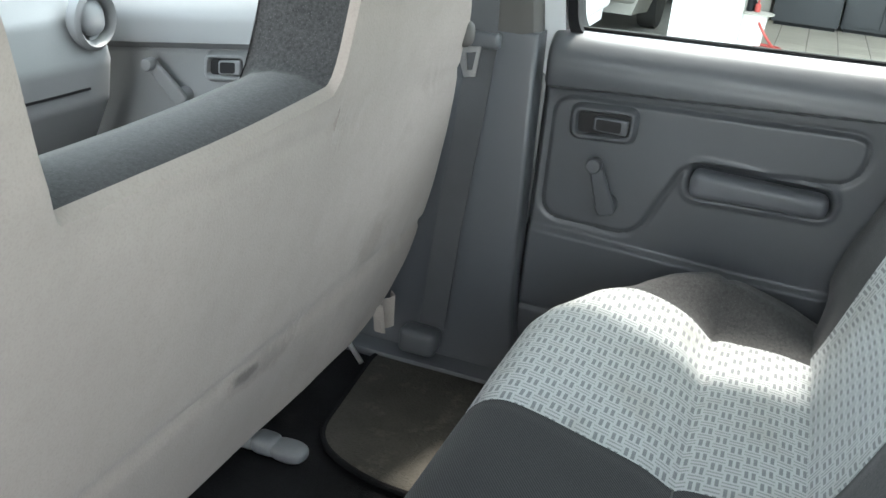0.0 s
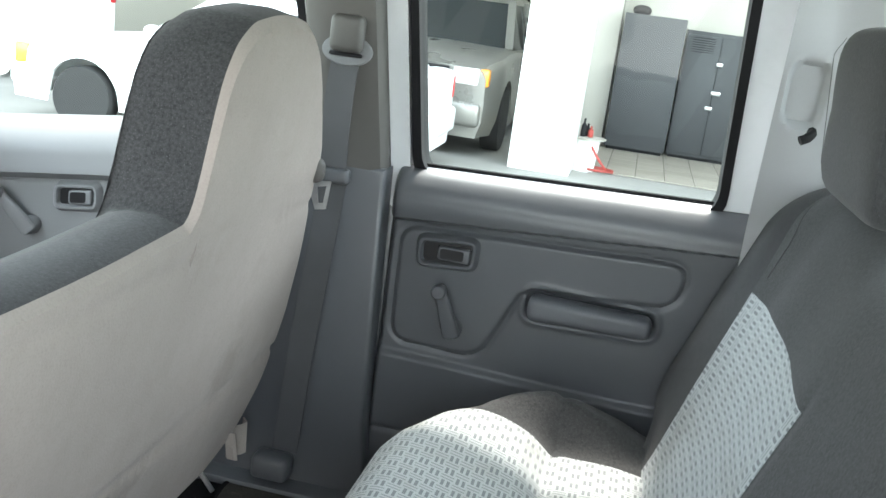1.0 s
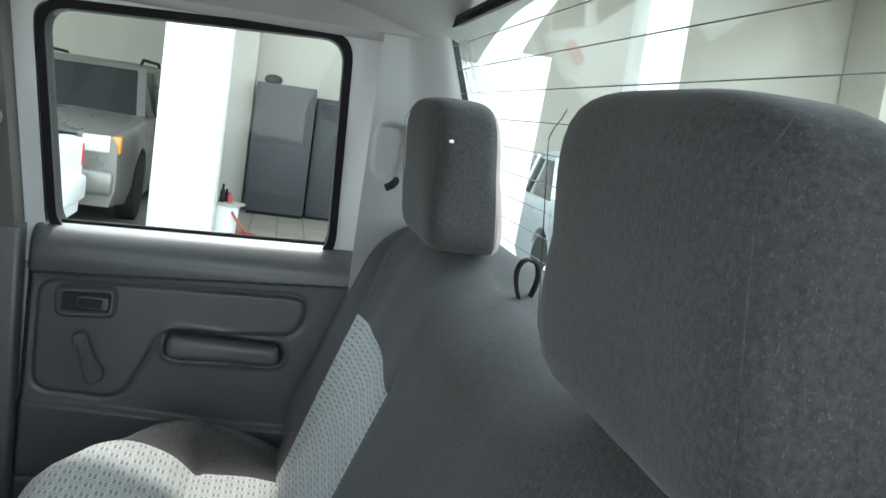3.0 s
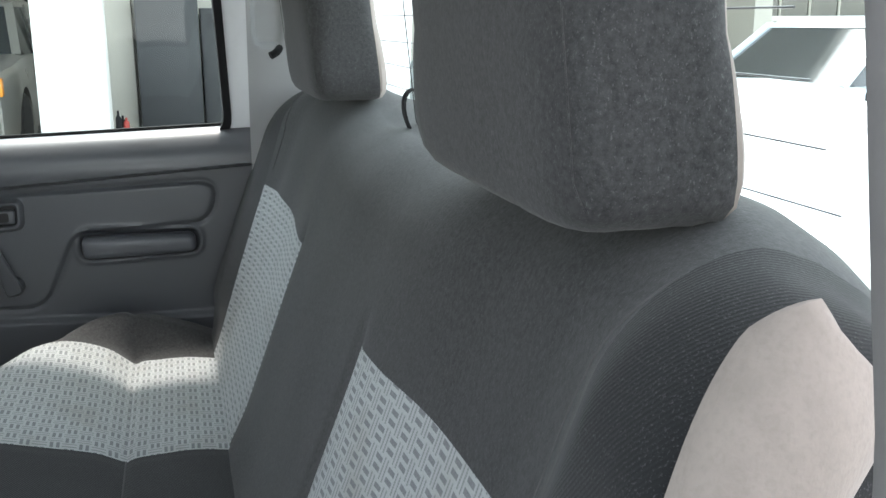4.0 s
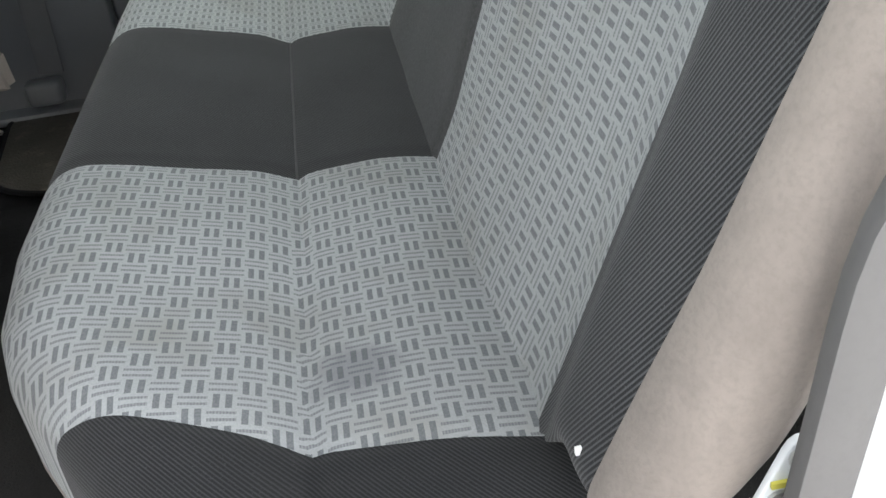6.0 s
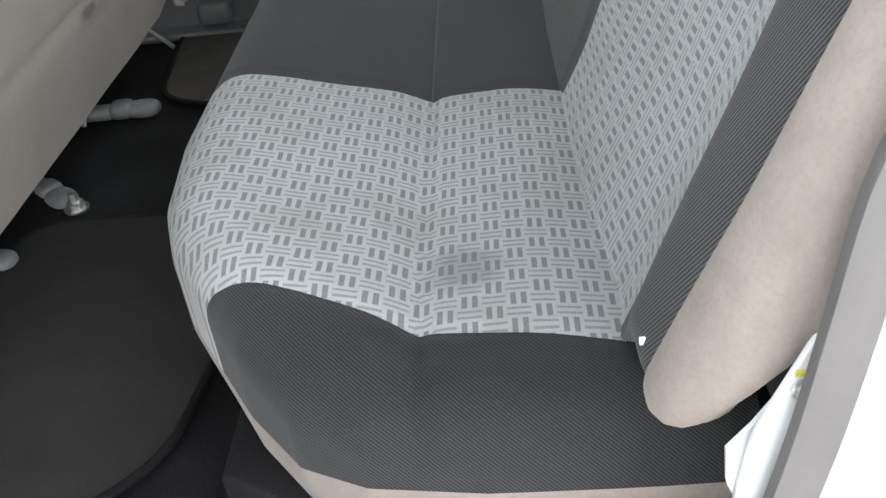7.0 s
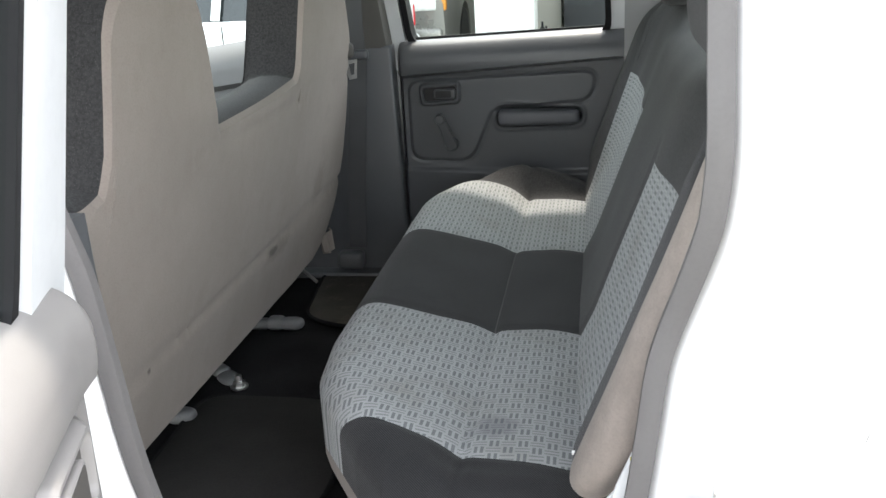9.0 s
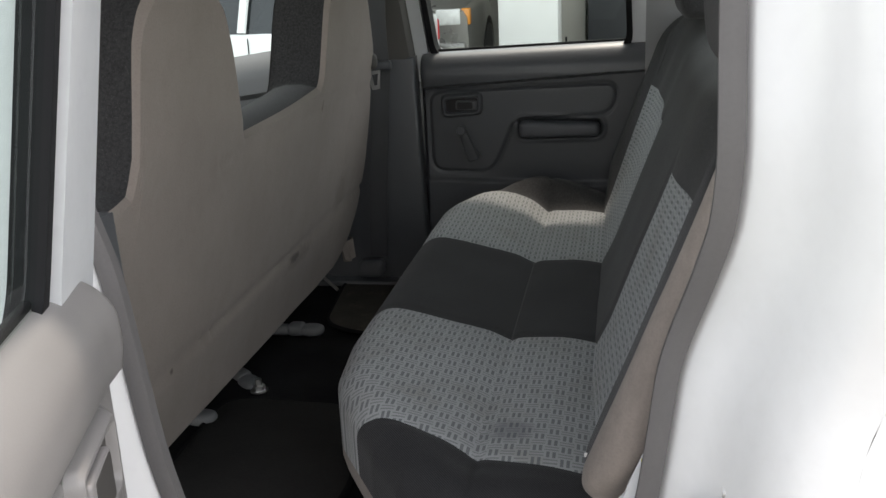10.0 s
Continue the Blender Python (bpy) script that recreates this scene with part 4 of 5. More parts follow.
STRIP_FRONT = [(-0.30, 0.70), (-0.335, 0.78), (-0.368, 0.87), (-0.384, 0.93), (-0.396, 0.99), (-0.406, 1.08), (-0.414, 1.15), (-0.424, 1.19), (-0.434, 1.22), (-0.444, 1.27), (-0.448, 1.34), (-0.448, 1.46), (-0.446, 1.53), (-0.43, 1.57)]


def dense(pts, n=60):
    zs = [p[1] for p in pts]
    tab = [(p[1], p[0]) for p in pts]
    return [(curve(tab, z), z) for z in steps(zs[0], zs[-1], n)]


def jamb_y(z, depth, rear=False):
    """The jamb's distance from the middle, leaning in above the sill; the near rear jamb is bowed to fit the camera's
    view.
    """
    out = -0.008 + 0.073 * smooth(1.08, 1.30, z) if rear else 0.0
    return depth + out - 0.17 * max(0.0, z - 1.2)


lobe = [(-0.009, -0.006), (-0.004, -0.008), (0.003, -0.008), (0.009, -0.005), (0.009, 0.003), (0.005, 0.008), (-0.001, 0.004), (-0.005, 0.008), (-0.009, 0.004)]
for name, pts, sgn in (("rear", STRIP_REAR, 1), ("front", STRIP_FRONT, -1)):
    d = dense(pts)
    for s in (-1, 1):
        part("weatherstrip", sweep([(x, s * jamb_y(z, 0.722, sgn > 0 and s < 0), z) for x, z in d], lobe, up=(0, 1, 0)), M_STRIP, cab, "grey ribbed rubber door weatherstrip")
        jm = bmesh.new()
        prev = None
        for x, z in d:
            prof = [(0.010, 0.715), (0.016, 0.728), (0.030, 0.738), (0.052, 0.775), (0.060, 0.80), (0.078, 0.835), (0.090, 0.846), (0.12, 0.852)]
            if sgn < 0:
                prof = [(0.008, 0.715), (0.012, 0.728), (0.020, 0.738), (0.032, 0.775), (0.040, 0.80), (0.05, 0.82), (0.065, 0.846), (0.10, 0.85)]
            cur = [jm.verts.new((x + sgn * dx, s * jamb_y(z, yy, sgn > 0 and s < 0), z)) for dx, yy in prof]
            if prev:
                for k in range(len(prof) - 1):
                    jm.faces.new((prev[k], prev[k + 1], cur[k + 1], cur[k]))
            prev = cur
        part("door_jamb", jm, M_WHITE, cab, "white painted door jamb")
for s in (-1, 1):
    quarter = bmesh.new()
    rows = []
    for x, z in dense(STRIP_REAR, 30):
        rows.append([quarter.verts.new((xx, s * (jamb_y(z, 0.852, s < 0) + 0.006 * math.sin(math.pi * k / 8)), z)) for k, xx in enumerate(steps(x + 0.12, 0.37, 8))])
    for r, t in zip(rows, rows[1:]):
        for k in range(8):
            quarter.faces.new((r[k], r[k + 1], t[k + 1], t[k]))
    part("quarter_panel", quarter, M_WHITE, cab, "white outer rear corner of the cab")
    part("side_sill", joined(box(-1.6, 0.33, min(s * 0.69, s * 0.84), max(s * 0.69, s * 0.84), 0.56, 0.672, 0.012), box(-1.6, 0.33, min(s * 0.845, s * 0.86), max(s * 0.845, s * 0.86), 0.42, 0.60, 0.005)), M_WHITE, cab, "white painted door sill")
    part("pillar_core", joined(box(-0.550, -0.500, min(s * 0.715, s * 0.80), max(s * 0.715, s * 0.80), 0.60, 1.22, 0.004)), M_WHITE, cab, "white painted pillar")
    # added dark panels; the near one stands in for a shaded gap
    part("gap_panel", box(0.085 if s > 0 else 0.02, 0.26, min(s * 0.704, s * 0.712), max(s * 0.704, s * 0.712), 0.672, 1.16 if s > 0 else 0.90, 0.003), M_TRIM, cab, "dark panel filling the gap beside the rear seat")
    part("roof_edge", sweep([(x, s * 0.665, 1.608) for x in steps(-1.05, 0.25, 10)], [(0.05, -0.05), (0.06, 0.02), (0.0, 0.07), (-0.06, 0.07), (-0.03, -0.02)]), M_WHITE, cab, "white roof edge")

# seat hinge bracket and anchor by the near doorway
bracket = thing("seat_bracket", (0.03, -0.69, 0.90), "white painted seat hinge bracket with two steel bolts", "bracket")
part("plate", prism([(x, -0.698, z) for x, z in rounded([(0.014, 0.895), (0.040, 0.900), (0.060, 1.002), (0.044, 1.008), (0.022, 0.955)], 0.012, 4)], (0, -0.004, 0), 0.001), M_FRAME, bracket)
for bx, bz in ((0.040, 0.979), (0.047, 0.998)):
    part("bolt", lathe([(0.0, -0.006), (0.003, -0.006), (0.0038, -0.002), (0.0052, -0.0015), (0.0052, 0.0), (0.0, 0.0)], (bx, -0.702, bz), "y", 12), M_STEEL, bracket, "steel bolt")
part("mark", box(0.036, 0.052, -0.7040, -0.7025, 0.987, 0.9895, 0.0), surface("yellow_paint_mark", (0.55, 0.5, 0.08), 0.6), bracket, "yellow paint mark")

part("anchor_strap", sweep([(0.040, -0.690, 0.965), (0.028, -0.692, 0.948), (0.018, -0.694, 0.938), (0.019, -0.695, 0.922), (0.027, -0.694, 0.900), (0.033, -0.690, 0.84)], [(-0.005, -0.0015), (0.005, -0.0015), (0.005, 0.0015), (-0.005, 0.0015)], up=(0, 1, 0)), M_FRAME, bracket, "white anchor strap")

# striker on the near jamb
M_STRIKER = surface("black_oxide_steel", (0.030, 0.030, 0.031), 0.4, 0.15, 30.0, 300.0, 0.1, 0.0003, metal=0.3)
striker = thing("door_striker", (0.10, -0.765, 0.95), "black steel door striker loop bolted to the jamb", "door striker")
part("plate", prism([(0.0915 + 0.35 * (z - 0.972), y, z) for y, z in rounded([(-0.780, 1.006), (-0.748, 1.006), (-0.748, 0.940), (-0.780, 0.940)], 0.012, 4)], (0.012, 0, 0), 0.001), M_STEEL, striker, "zinc plated mounting plate")
part("loop", sweep([(0.106, -0.765, 0.983), (0.080, -0.765, 0.983), (0.072, -0.765, 0.981), (0.069, -0.765, 0.976), (0.071, -0.765, 0.963), (0.075, -0.765, 0.959), (0.082, -0.765, 0.958), (0.104, -0.765, 0.958)], circle(0.0045, 10), up=(0, 1, 0)), M_STRIKER, striker, "bent black steel loop")
for bz in (0.997, 0.948):
    part("screw", lathe([(0.0, -0.004), (0.005, -0.004), (0.006, 0.0), (0.0, 0.0)], (0.0915 + 0.35 * (bz - 0.972), -0.762, bz), "x", 10), M_STEEL, striker)

# strap loop on the backrest
strap = sweep([(0.198 + 0.011 * math.sin(a) * (1 - 0.35 * math.cos(a)), 0.105, 1.281 - 0.024 * math.cos(a)) for a in steps(0.12, 2 * math.pi - 0.12, 22)], [(-0.001, -0.007), (0.001, -0.007), (0.001, 0.007), (-0.001, 0.007)], up=(0, 1, 0))
lone("pull_strap", strap, M_RUBBER, "black webbing release loop behind the rear backrest", "strap")

# front seat belt on the far pillar
def ribbon(path, width, t=0.0012):
    return sweep(path, [(-width / 2, -t), (width / 2, -t), (width / 2, t), (-width / 2, t)], up=(0, 1, 0))


M_ANCHOR = surface("dark_taupe_plastic", (0.075, 0.072, 0.066), 0.5, 0.06, 5.0, 700.0, 0.2, 0.0003)
belt = thing("seat_belt", (-0.52, 0.63, 0.70), "dark grey front seat belt hanging on the pillar", "seat belt")
part("webbing", ribbon([(-0.505, 0.622, 1.345), (-0.507, 0.616, 1.30), (-0.508, 0.616, 1.24), (-0.507, 0.620, 1.18)], 0.040), M_BELT, belt)
part("webbing", ribbon([(-0.507, 0.628, 1.17), (-0.518, 0.630, 1.05), (-0.532, 0.632, 0.90), (-0.542, 0.634, 0.74)], 0.040), M_BELT, belt)
oval_plate = [(-0.503 + 0.036 * math.cos(a), 0.622, 1.352 + 0.021 * math.sin(a)) for a in steps(0, 2 * math.pi * 35 / 36, 35)]
part("upper_anchor", prism(oval_plate, (0, -0.008, 0), 0.003), M_GREYPLASTIC, belt, "pale grey oval anchor ring")
part("anchor_cover", moved(box(-0.023, 0.023, -0.018, 0.010, -0.024, 0.026, 0.009, 3), Matrix.Translation((-0.503, 0.616, 1.374))), M_ANCHOR, belt, "rounded cover of the upper anchor")
part("slot", box(-0.527, -0.479, 0.608, 0.614, 1.344, 1.350, 0.003), M_HOLE_SHADE, belt)
part("guide", joined(box(-0.528, -0.482, 0.612, 0.632, 1.168, 1.190, 0.006, 3)), M_TRIM, belt, "dark grey belt guide")
part("tongue", ring([(-0.540, 0.612, 1.166), (-0.505, 0.612, 1.171), (-0.509, 0.612, 1.130), (-0.525, 0.612, 1.127)], [(-0.525, 0.612, 1.160), (-0.511, 0.612, 1.163), (-0.514, 0.612, 1.138), (-0.521, 0.612, 1.137)], (0, 0.003, 0)), M_STEEL, belt, "steel tongue")
part("lower_anchor", box(-0.590, -0.530, 0.615, 0.654, 0.690, 0.730, 0.010, 3), M_TRIM, belt)

# seat mountings and mats on the floor
def rail_foot(x, y, yaw, length, label):
    foot = thing("seat_rail_foot", (x, y, FLOOR), label, "seat rail foot", "front seat rail feet")
    m = Matrix.Translation((x, y, FLOOR)) @ Matrix.Rotation(radians(yaw), 4, "Z")
    body = joined(box(-length, -0.030, -0.013, 0.013, 0.0, 0.022, 0.009, 3), box(-0.036, 0.0, -0.016, 0.016, 0.0, 0.027, 0.010, 3))
    toe = pad((0.014, 0.0, 0.012), (0.052, 0.038, 0.024), 0.0, 2.6)
    part("cover", moved(body, m), M_GREYPLASTIC, foot, "grey plastic rail cover")
    part("toe", moved(toe, m), M_GREYPLASTIC, foot, "rounded end cap")
    return foot, m


rail_foot(-0.625, 0.322, 0, 0.13, "grey plastic foot of the front seat rail")
foot, fm = rail_foot(-0.655, 0.070, -42, 0.12, "grey plastic rail foot with a bare bolt end")
part("bolt", moved(joined(lathe([(0.0, 0.0), (0.016, 0.0), (0.016, 0.003), (0.0, 0.003)], (0.052, 0.0, 0.010), "z", 18), lathe([(0.0, 0.0), (0.011, 0.0), (0.011, 0.008), (0.006, 0.009), (0.006, 0.020), (0.0, 0.021)], (0.052, 0.0, 0.013), "z", 6)), fm), M_STEEL, foot, "zinc bolt")
rail_foot(-0.690, -0.078, 0, 0.10, "grey plastic foot of the front seat rail")
cable = sweep([(-0.700, 0.315, 0.74), (-0.698, 0.300, 0.715), (-0.692, 0.295, 0.69), (-0.700, 0.300, 0.668)], circle(0.004, 8))
lone("cable", cable, M_FRAME, "thin pale cable hanging under the front seat", "cable")
lone("slide_rod", sweep([(-0.690, 0.62, 0.70), (-0.655, 0.600, 0.682), (-0.635, 0.59, 0.669)], circle(0.004, 8)), M_STEEL, "bent steel slide rod by the mat", "rod")


def floor_mat(pts, label, lift):
    out = rounded(pts, [0.06] * len(pts), 6)
    bm = prism([(x, y, FLOOR + 0.002) for x, y in out], (0, 0, 0.008), 0.003, 2)
    mat_ob = thing("floor_mat", (sum(p[0] for p in pts) / len(pts), sum(p[1] for p in pts) / len(pts), FLOOR), label, "floor mat", "rear floor mats")
    part("mat_body", bm, M_MAT if lift else M_MAT_DARK, mat_ob)
    edge = sweep([(x, y, FLOOR + 0.008) for x, y in out], circle(0.0045, 8), closed=True)
    part("binding", edge, M_CARPET, mat_ob, "black bound edge")


M_MAT_DARK = surface("black_carpet_mat", (0.036, 0.035, 0.034), 0.95, 0.2, 8.0, 420.0, 0.8, 0.0015, spec=0.1)
floor_mat([(-0.630, 0.652), (-0.45, 0.652), (-0.36, 0.58), (-0.36, 0.315), (-0.50, 0.315), (-0.598, 0.365)], "worn grey-brown carpet mat on the cab floor", True)
floor_mat([(-0.668, 0.010), (-0.42, 0.0), (-0.365, -0.25), (-0.385, -0.415), (-0.46, -0.480), (-0.545, -0.478), (-0.660, -0.32)], "black carpet mat on the cab floor", False)
part("tunnel", grid(lambda x, y: Vector((x, y, FLOOR - 0.002 + 0.018 * math.exp(-((y - 0.14) / 0.14) ** 4))), steps(-1.2, -0.30, 8), steps(-0.06, 0.34, 24)), M_CARPET, cab, "low carpeted floor tunnel")

# dashboard, windscreen and front end of the cab
dash = thing("dashboard", (-1.5, 0.0, 0.75), "grey plastic dashboard with round air vents", "dashboard")


def dash_pt(a, y):
    prof = [(-1.180, 0.76), (-1.150, 0.88), (-1.124, 0.945), (-1.101, 1.000), (-1.096, 1.062), (-1.114, 1.128), (-1.150, 1.168), (-1.222, 1.190), (-1.60, 1.185)]
    k = min(len(prof) - 2, int(a))
    t = a - k
    x = prof[k][0] * (1 - t) + prof[k + 1][0] * t
    z = prof[k][1] * (1 - t) + prof[k + 1][1] * t
    e = max(0.0, abs(y) - 0.60) / 0.03
    return Vector((x - 0.035 * e * e, y, z - 0.012 * e * e * smooth(1.06, 1.16, z)))


part("body", grid(dash_pt, steps(0, 7.999, 56), [-0.635, -0.63, -0.622, -0.612] + steps(-0.60, 0.60, 30) + [0.612, 0.622, 0.63, 0.635]), M_DASH, dash)
for s in (-1, 1):
    vent = part("vent", lathe([(0.0, 0.0), (0.046, 0.0), (0.046, 0.016), (0.040, 0.022), (0.034, 0.016), (0.032, 0.005), (0.0, 0.004)], (-1.112, s * 0.575, 1.126), "x", 30), M_DASH, dash, "round air vent ring")
    part("nozzle", moved(pad((0, 0, 0), (0.024, 0.055, 0.055), 0.0, 2.2), Matrix.Translation((-1.104, s * 0.572, 1.129)) @ Matrix.Rotation(radians(-14), 4, "Y")), M_DASH, vent, "turning ball of the vent")
part("glovebox_line", box(-1.115, -1.0975, 0.10, 0.56, 1.022, 1.026, 0.0), M_HOLE_SHADE, dash)
for s in (-1, 1):
    part("windscreen_pillar", sweep([(-1.37, s * 0.69, 1.13), (-1.20, s * 0.675, 1.37), (-1.04, s * 0.64, 1.585)], [(-0.04, -0.03), (0.04, -0.03), (0.035, 0.03), (-0.035, 0.03)]), M_TRIM, cab, "dark windscreen pillar")
ws = part("windscreen", prism([(-1.52, -0.66, 1.15), (-1.52, 0.66, 1.15), (-1.06, 0.61, 1.60), (-1.06, -0.61, 1.60)], (0.003, 0, 0.003), 0.0), M_GLASS, cab)
ws.visible_shadow = False
part("bonnet", thick(grid(lambda x, y: Vector((x, y, 1.12 - 0.06 * (y / 0.8) ** 4 - 0.05 * (-1.55 - x))), steps(-2.7, -1.55, 10), steps(-0.82, 0.82, 12)), 0.02), M_WHITE, cab, "white bonnet")
part("firewall", box(-1.66, -1.60, -0.80, 0.80, 0.56, 1.18, 0.0), M_TRIM, cab)

# door mirror on the far side
mir = thing("door_mirror", (-1.26, 0.80, 1.22), "white framed rectangular door mirror on a black arm", "door mirror")
m_ = Matrix.Translation((-1.27, 0.93, 1.265)) @ Matrix.Rotation(radians(18), 4, "Z")
sh = rounded([(-0.105, -0.075), (0.105, -0.075), (0.105, 0.075), (-0.105, 0.075)], 0.03, 5)
part("shell", moved(prism([(0.0, a, b) for a, b in sh], (-0.05, 0, 0), 0.012), m_), M_WHITE, mir)
mm = Nodes("mirror_glass")
M_MIRROR = mm.done((0.85, 0.87, 0.88), 0.03, metal=1.0)
sh2 = rounded([(-0.092, -0.062), (0.092, -0.062), (0.092, 0.062), (-0.092, 0.062)], 0.024, 5)
part("glass", moved(prism([(0.001, a, b) for a, b in sh2], (0.003, 0, 0), 0.0), m_), M_MIRROR, mir, "mirror glass")
part("arm", sweep([(-1.30, 0.92, 1.20), (-1.31, 0.84, 1.13), (-1.31, 0.76, 1.11)], circle(0.009, 8)), M_RUBBER, mir)

# cargo bed behind the cab
bed = thing("truck_bed", (1.2, 0.0, 0.60), "white painted steel cargo bed with ribbed floor", "truck bed")
part("bed_floor", joined(box(0.44, 2.0, -0.74, 0.74, 0.70, 0.74, 0.004), *[box(0.46, 1.98, y, y + 0.05, 0.738, 0.752, 0.004) for y in steps(-0.70, 0.62, 11)]), M_WHITE, bed)
for s in (-1, 1):
    part("side_wall", joined(box(0.44, 2.02, min(s * 0.74, s * 0.85), max(s * 0.74, s * 0.85), 0.62, 1.17, 0.018, 3), box(0.43, 2.03, min(s * 0.70, s * 0.86), max(s * 0.70, s * 0.86), 1.165, 1.205, 0.014, 3)), M_WHITE, bed, "white bed side with a rolled rail")
part("front_wall", joined(box(0.43, 0.47, -0.74, 0.74, 0.70, 1.19, 0.006), box(0.42, 0.50, -0.74, 0.74, 1.165, 1.205, 0.012, 3)), M_WHITE, bed)
for s in (-1, 1):
    part("frame_rail", box(0.42, 2.0, min(s * 0.36, s * 0.44), max(s * 0.36, s * 0.44), 0.56, 0.702, 0.006), M_RUBBER, bed)
    part("tyre", lathe([(0.20, -0.11), (0.34, -0.115), (0.36, -0.09), (0.36, 0.09), (0.34, 0.115), (0.20, 0.11)], (1.25, s * 0.70, YARD + 0.36), "y", 32), M_RUBBER, bed, "black rear tyre")
    part("rim", lathe([(0.0, 0.08 * s), (0.20, 0.10 * s), (0.21, -0.05 * s), (0.0, -0.05 * s)], (1.25, s * 0.70, YARD + 0.36), "y", 24), M_STEEL, bed)
    part("sill_trim", box(-1.3, 0.05, min(s * 0.615, s * 0.698), max(s * 0.615, s * 0.698), 0.668, 0.682, 0.004), M_TRIM, cab, "dark grey sill plate")
part("tailgate", box(1.98, 2.04, -0.72, 0.72, 0.66, 1.18, 0.012), M_WHITE, bed, "white tailgate")

# ground and garage
n_ = Nodes("stained_concrete")
c1, c2, c3 = n_.noise(0.35, 6.0, 0.65), n_.noise(3.0, 6.0, 0.7), n_.noise(60.0, 3.0)
col_ = n_.mix(n_.ramp(c1, 0.35, 0.7), (0.21, 0.205, 0.19), (0.33, 0.32, 0.295))
col_ = n_.mix(n_.math("MULTIPLY", n_.ramp(c2, 0.5, 0.75), 0.45), col_, (0.15, 0.145, 0.135))
n_.bump(c3, 0.3, 0.004)
M_CONCRETE = n_.done(col_, 0.8)
ground = lone("ground", grid(lambda x, y: Vector((x, y, YARD)), [-600, -60, -20, -8, 8, 20, 60, 600], [-600, -60, -20, -8, 8, 20, 60, 600]), M_CONCRETE, "stained grey concrete yard floor", "ground", kind="structure")
M_WALLPAINT = surface("cream_painted_block", (0.43, 0.41, 0.365), 0.85, 0.04, 0.8, 30.0, 0.0, 0.003, dirt=((0.35, 0.32, 0.27), 0.3))
M_WHITEPAINT = surface("white_painted_concrete", (0.80, 0.80, 0.77), 0.8, 0.04, 1.2, 30.0, 0.2, 0.003, dirt=((0.5, 0.47, 0.4), 0.25))
M_LOCKER = surface("dark_grey_locker_steel", (0.034, 0.036, 0.039), 0.6, 0.05, 2.0, 60.0, 0.0, 0.001)
wall_back = lone("wall_back", joined(box(-1.3, 25, 13.2, 13.5, YARD, 4.4, 0.0), box(-30, -1.3, 16.6, 16.9, YARD, 4.4, 0.0), box(-1.5, -1.3, 13.2, 16.6, YARD, 4.4, 0.0)), M_WALLPAINT, "cream painted block wall at the back of the garage", "wall", kind="structure")
lone("column", box(-1.385, -0.72, 9.5, 10.1, YARD, 4.4, 0.012), M_WHITEPAINT, "square white painted concrete column", "column")
lone("column", box(-1.25, -0.55, 12.7, 13.198, YARD, 4.4, 0.012), M_WALLPAINT, "cream painted pilaster against the back wall", "column")


lone("garage_roof", box(-30, 25, 9.0, 17.0, 4.4, 4.65, 0.0), M_WALLPAINT, "cream painted concrete garage ceiling slab", "ceiling", kind="structure")


def locker(x0, x1, y0, h, doors, label):
    ob = thing("steel_locker", ((x0 + x1) / 2, y0 + 0.25, YARD), label, "locker", "steel lockers")
    part("body", box(x0, x1, y0, y0 + 0.5, YARD + 0.06, YARD + h, 0.008), M_LOCKER, ob)
    part("plinth", box(x0 + 0.03, x1 - 0.03, y0 + 0.03, y0 + 0.48, YARD, YARD + 0.06, 0.0), M_RUBBER, ob)
    if doors:
        mid = x0 + (x1 - x0) * doors
        for a, b in ((x0 + 0.015, mid - 0.004), (mid + 0.004, x1 - 0.015)):
            part("door_leaf", box(a, b, y0 - 0.018, y0 - 0.001, YARD + 0.10, YARD + h - 0.05, 0.006), M_LOCKER, ob)
        for z, w in ((1.12, 0.08), (0.75, 0.12), (0.55, 0.05)):
            part("latch", box(mid - 0.02 - 0.04 * (z < 0.6), mid - 0.02 + w, y0 - 0.045, y0 - 0.018, z, z + 0.05, 0.008), M_STEEL, ob, "pale metal latch")
        for k in range(7):
            part("slot", box(x0 + 0.08, mid - 0.08, y0 - 0.021, y0 - 0.017, YARD + h - 0.27 + 0.03 * k, YARD + h - 0.26 + 0.03 * k, 0.0), M_RUBBER, ob)
    return ob


locker(-0.50, 0.295, 12.39, 1.80, 0, "tall plain dark grey steel locker")
locker(0.325, 1.14, 12.52, 1.69, 0.55, "dark grey steel locker with two doors and latches")
lump = pad((-0.30, 12.60, 1.70), (0.24, 0.22, 0.14), 0.0, 2.2)
lone("cap", lump, M_RUBBER, "black cap lying on the steel locker", "cap")

# bucket with bottles, and a hose
bucket = thing("bucket", (-0.62, 10.15, YARD), "white plastic bucket filled with bottles", "bucket")
part("pail", lathe([(0.0, 0.0), (0.125, 0.0), (0.150, 0.34), (0.156, 0.345), (0.156, 0.365), (0.146, 0.365), (0.12, 0.03), (0.0, 0.03)], (-0.62, 10.15, YARD), "z", 24), M_WHITEPAINT, bucket)
part("rim_plate", lathe([(0.0, 0.36), (0.20, 0.36), (0.205, 0.375), (0.0, 0.38)], (-0.61, 10.15, YARD), "z", 20), M_WALLPAINT, bucket)
M_RED = surface("red_plastic", (0.35, 0.05, 0.04), 0.5)
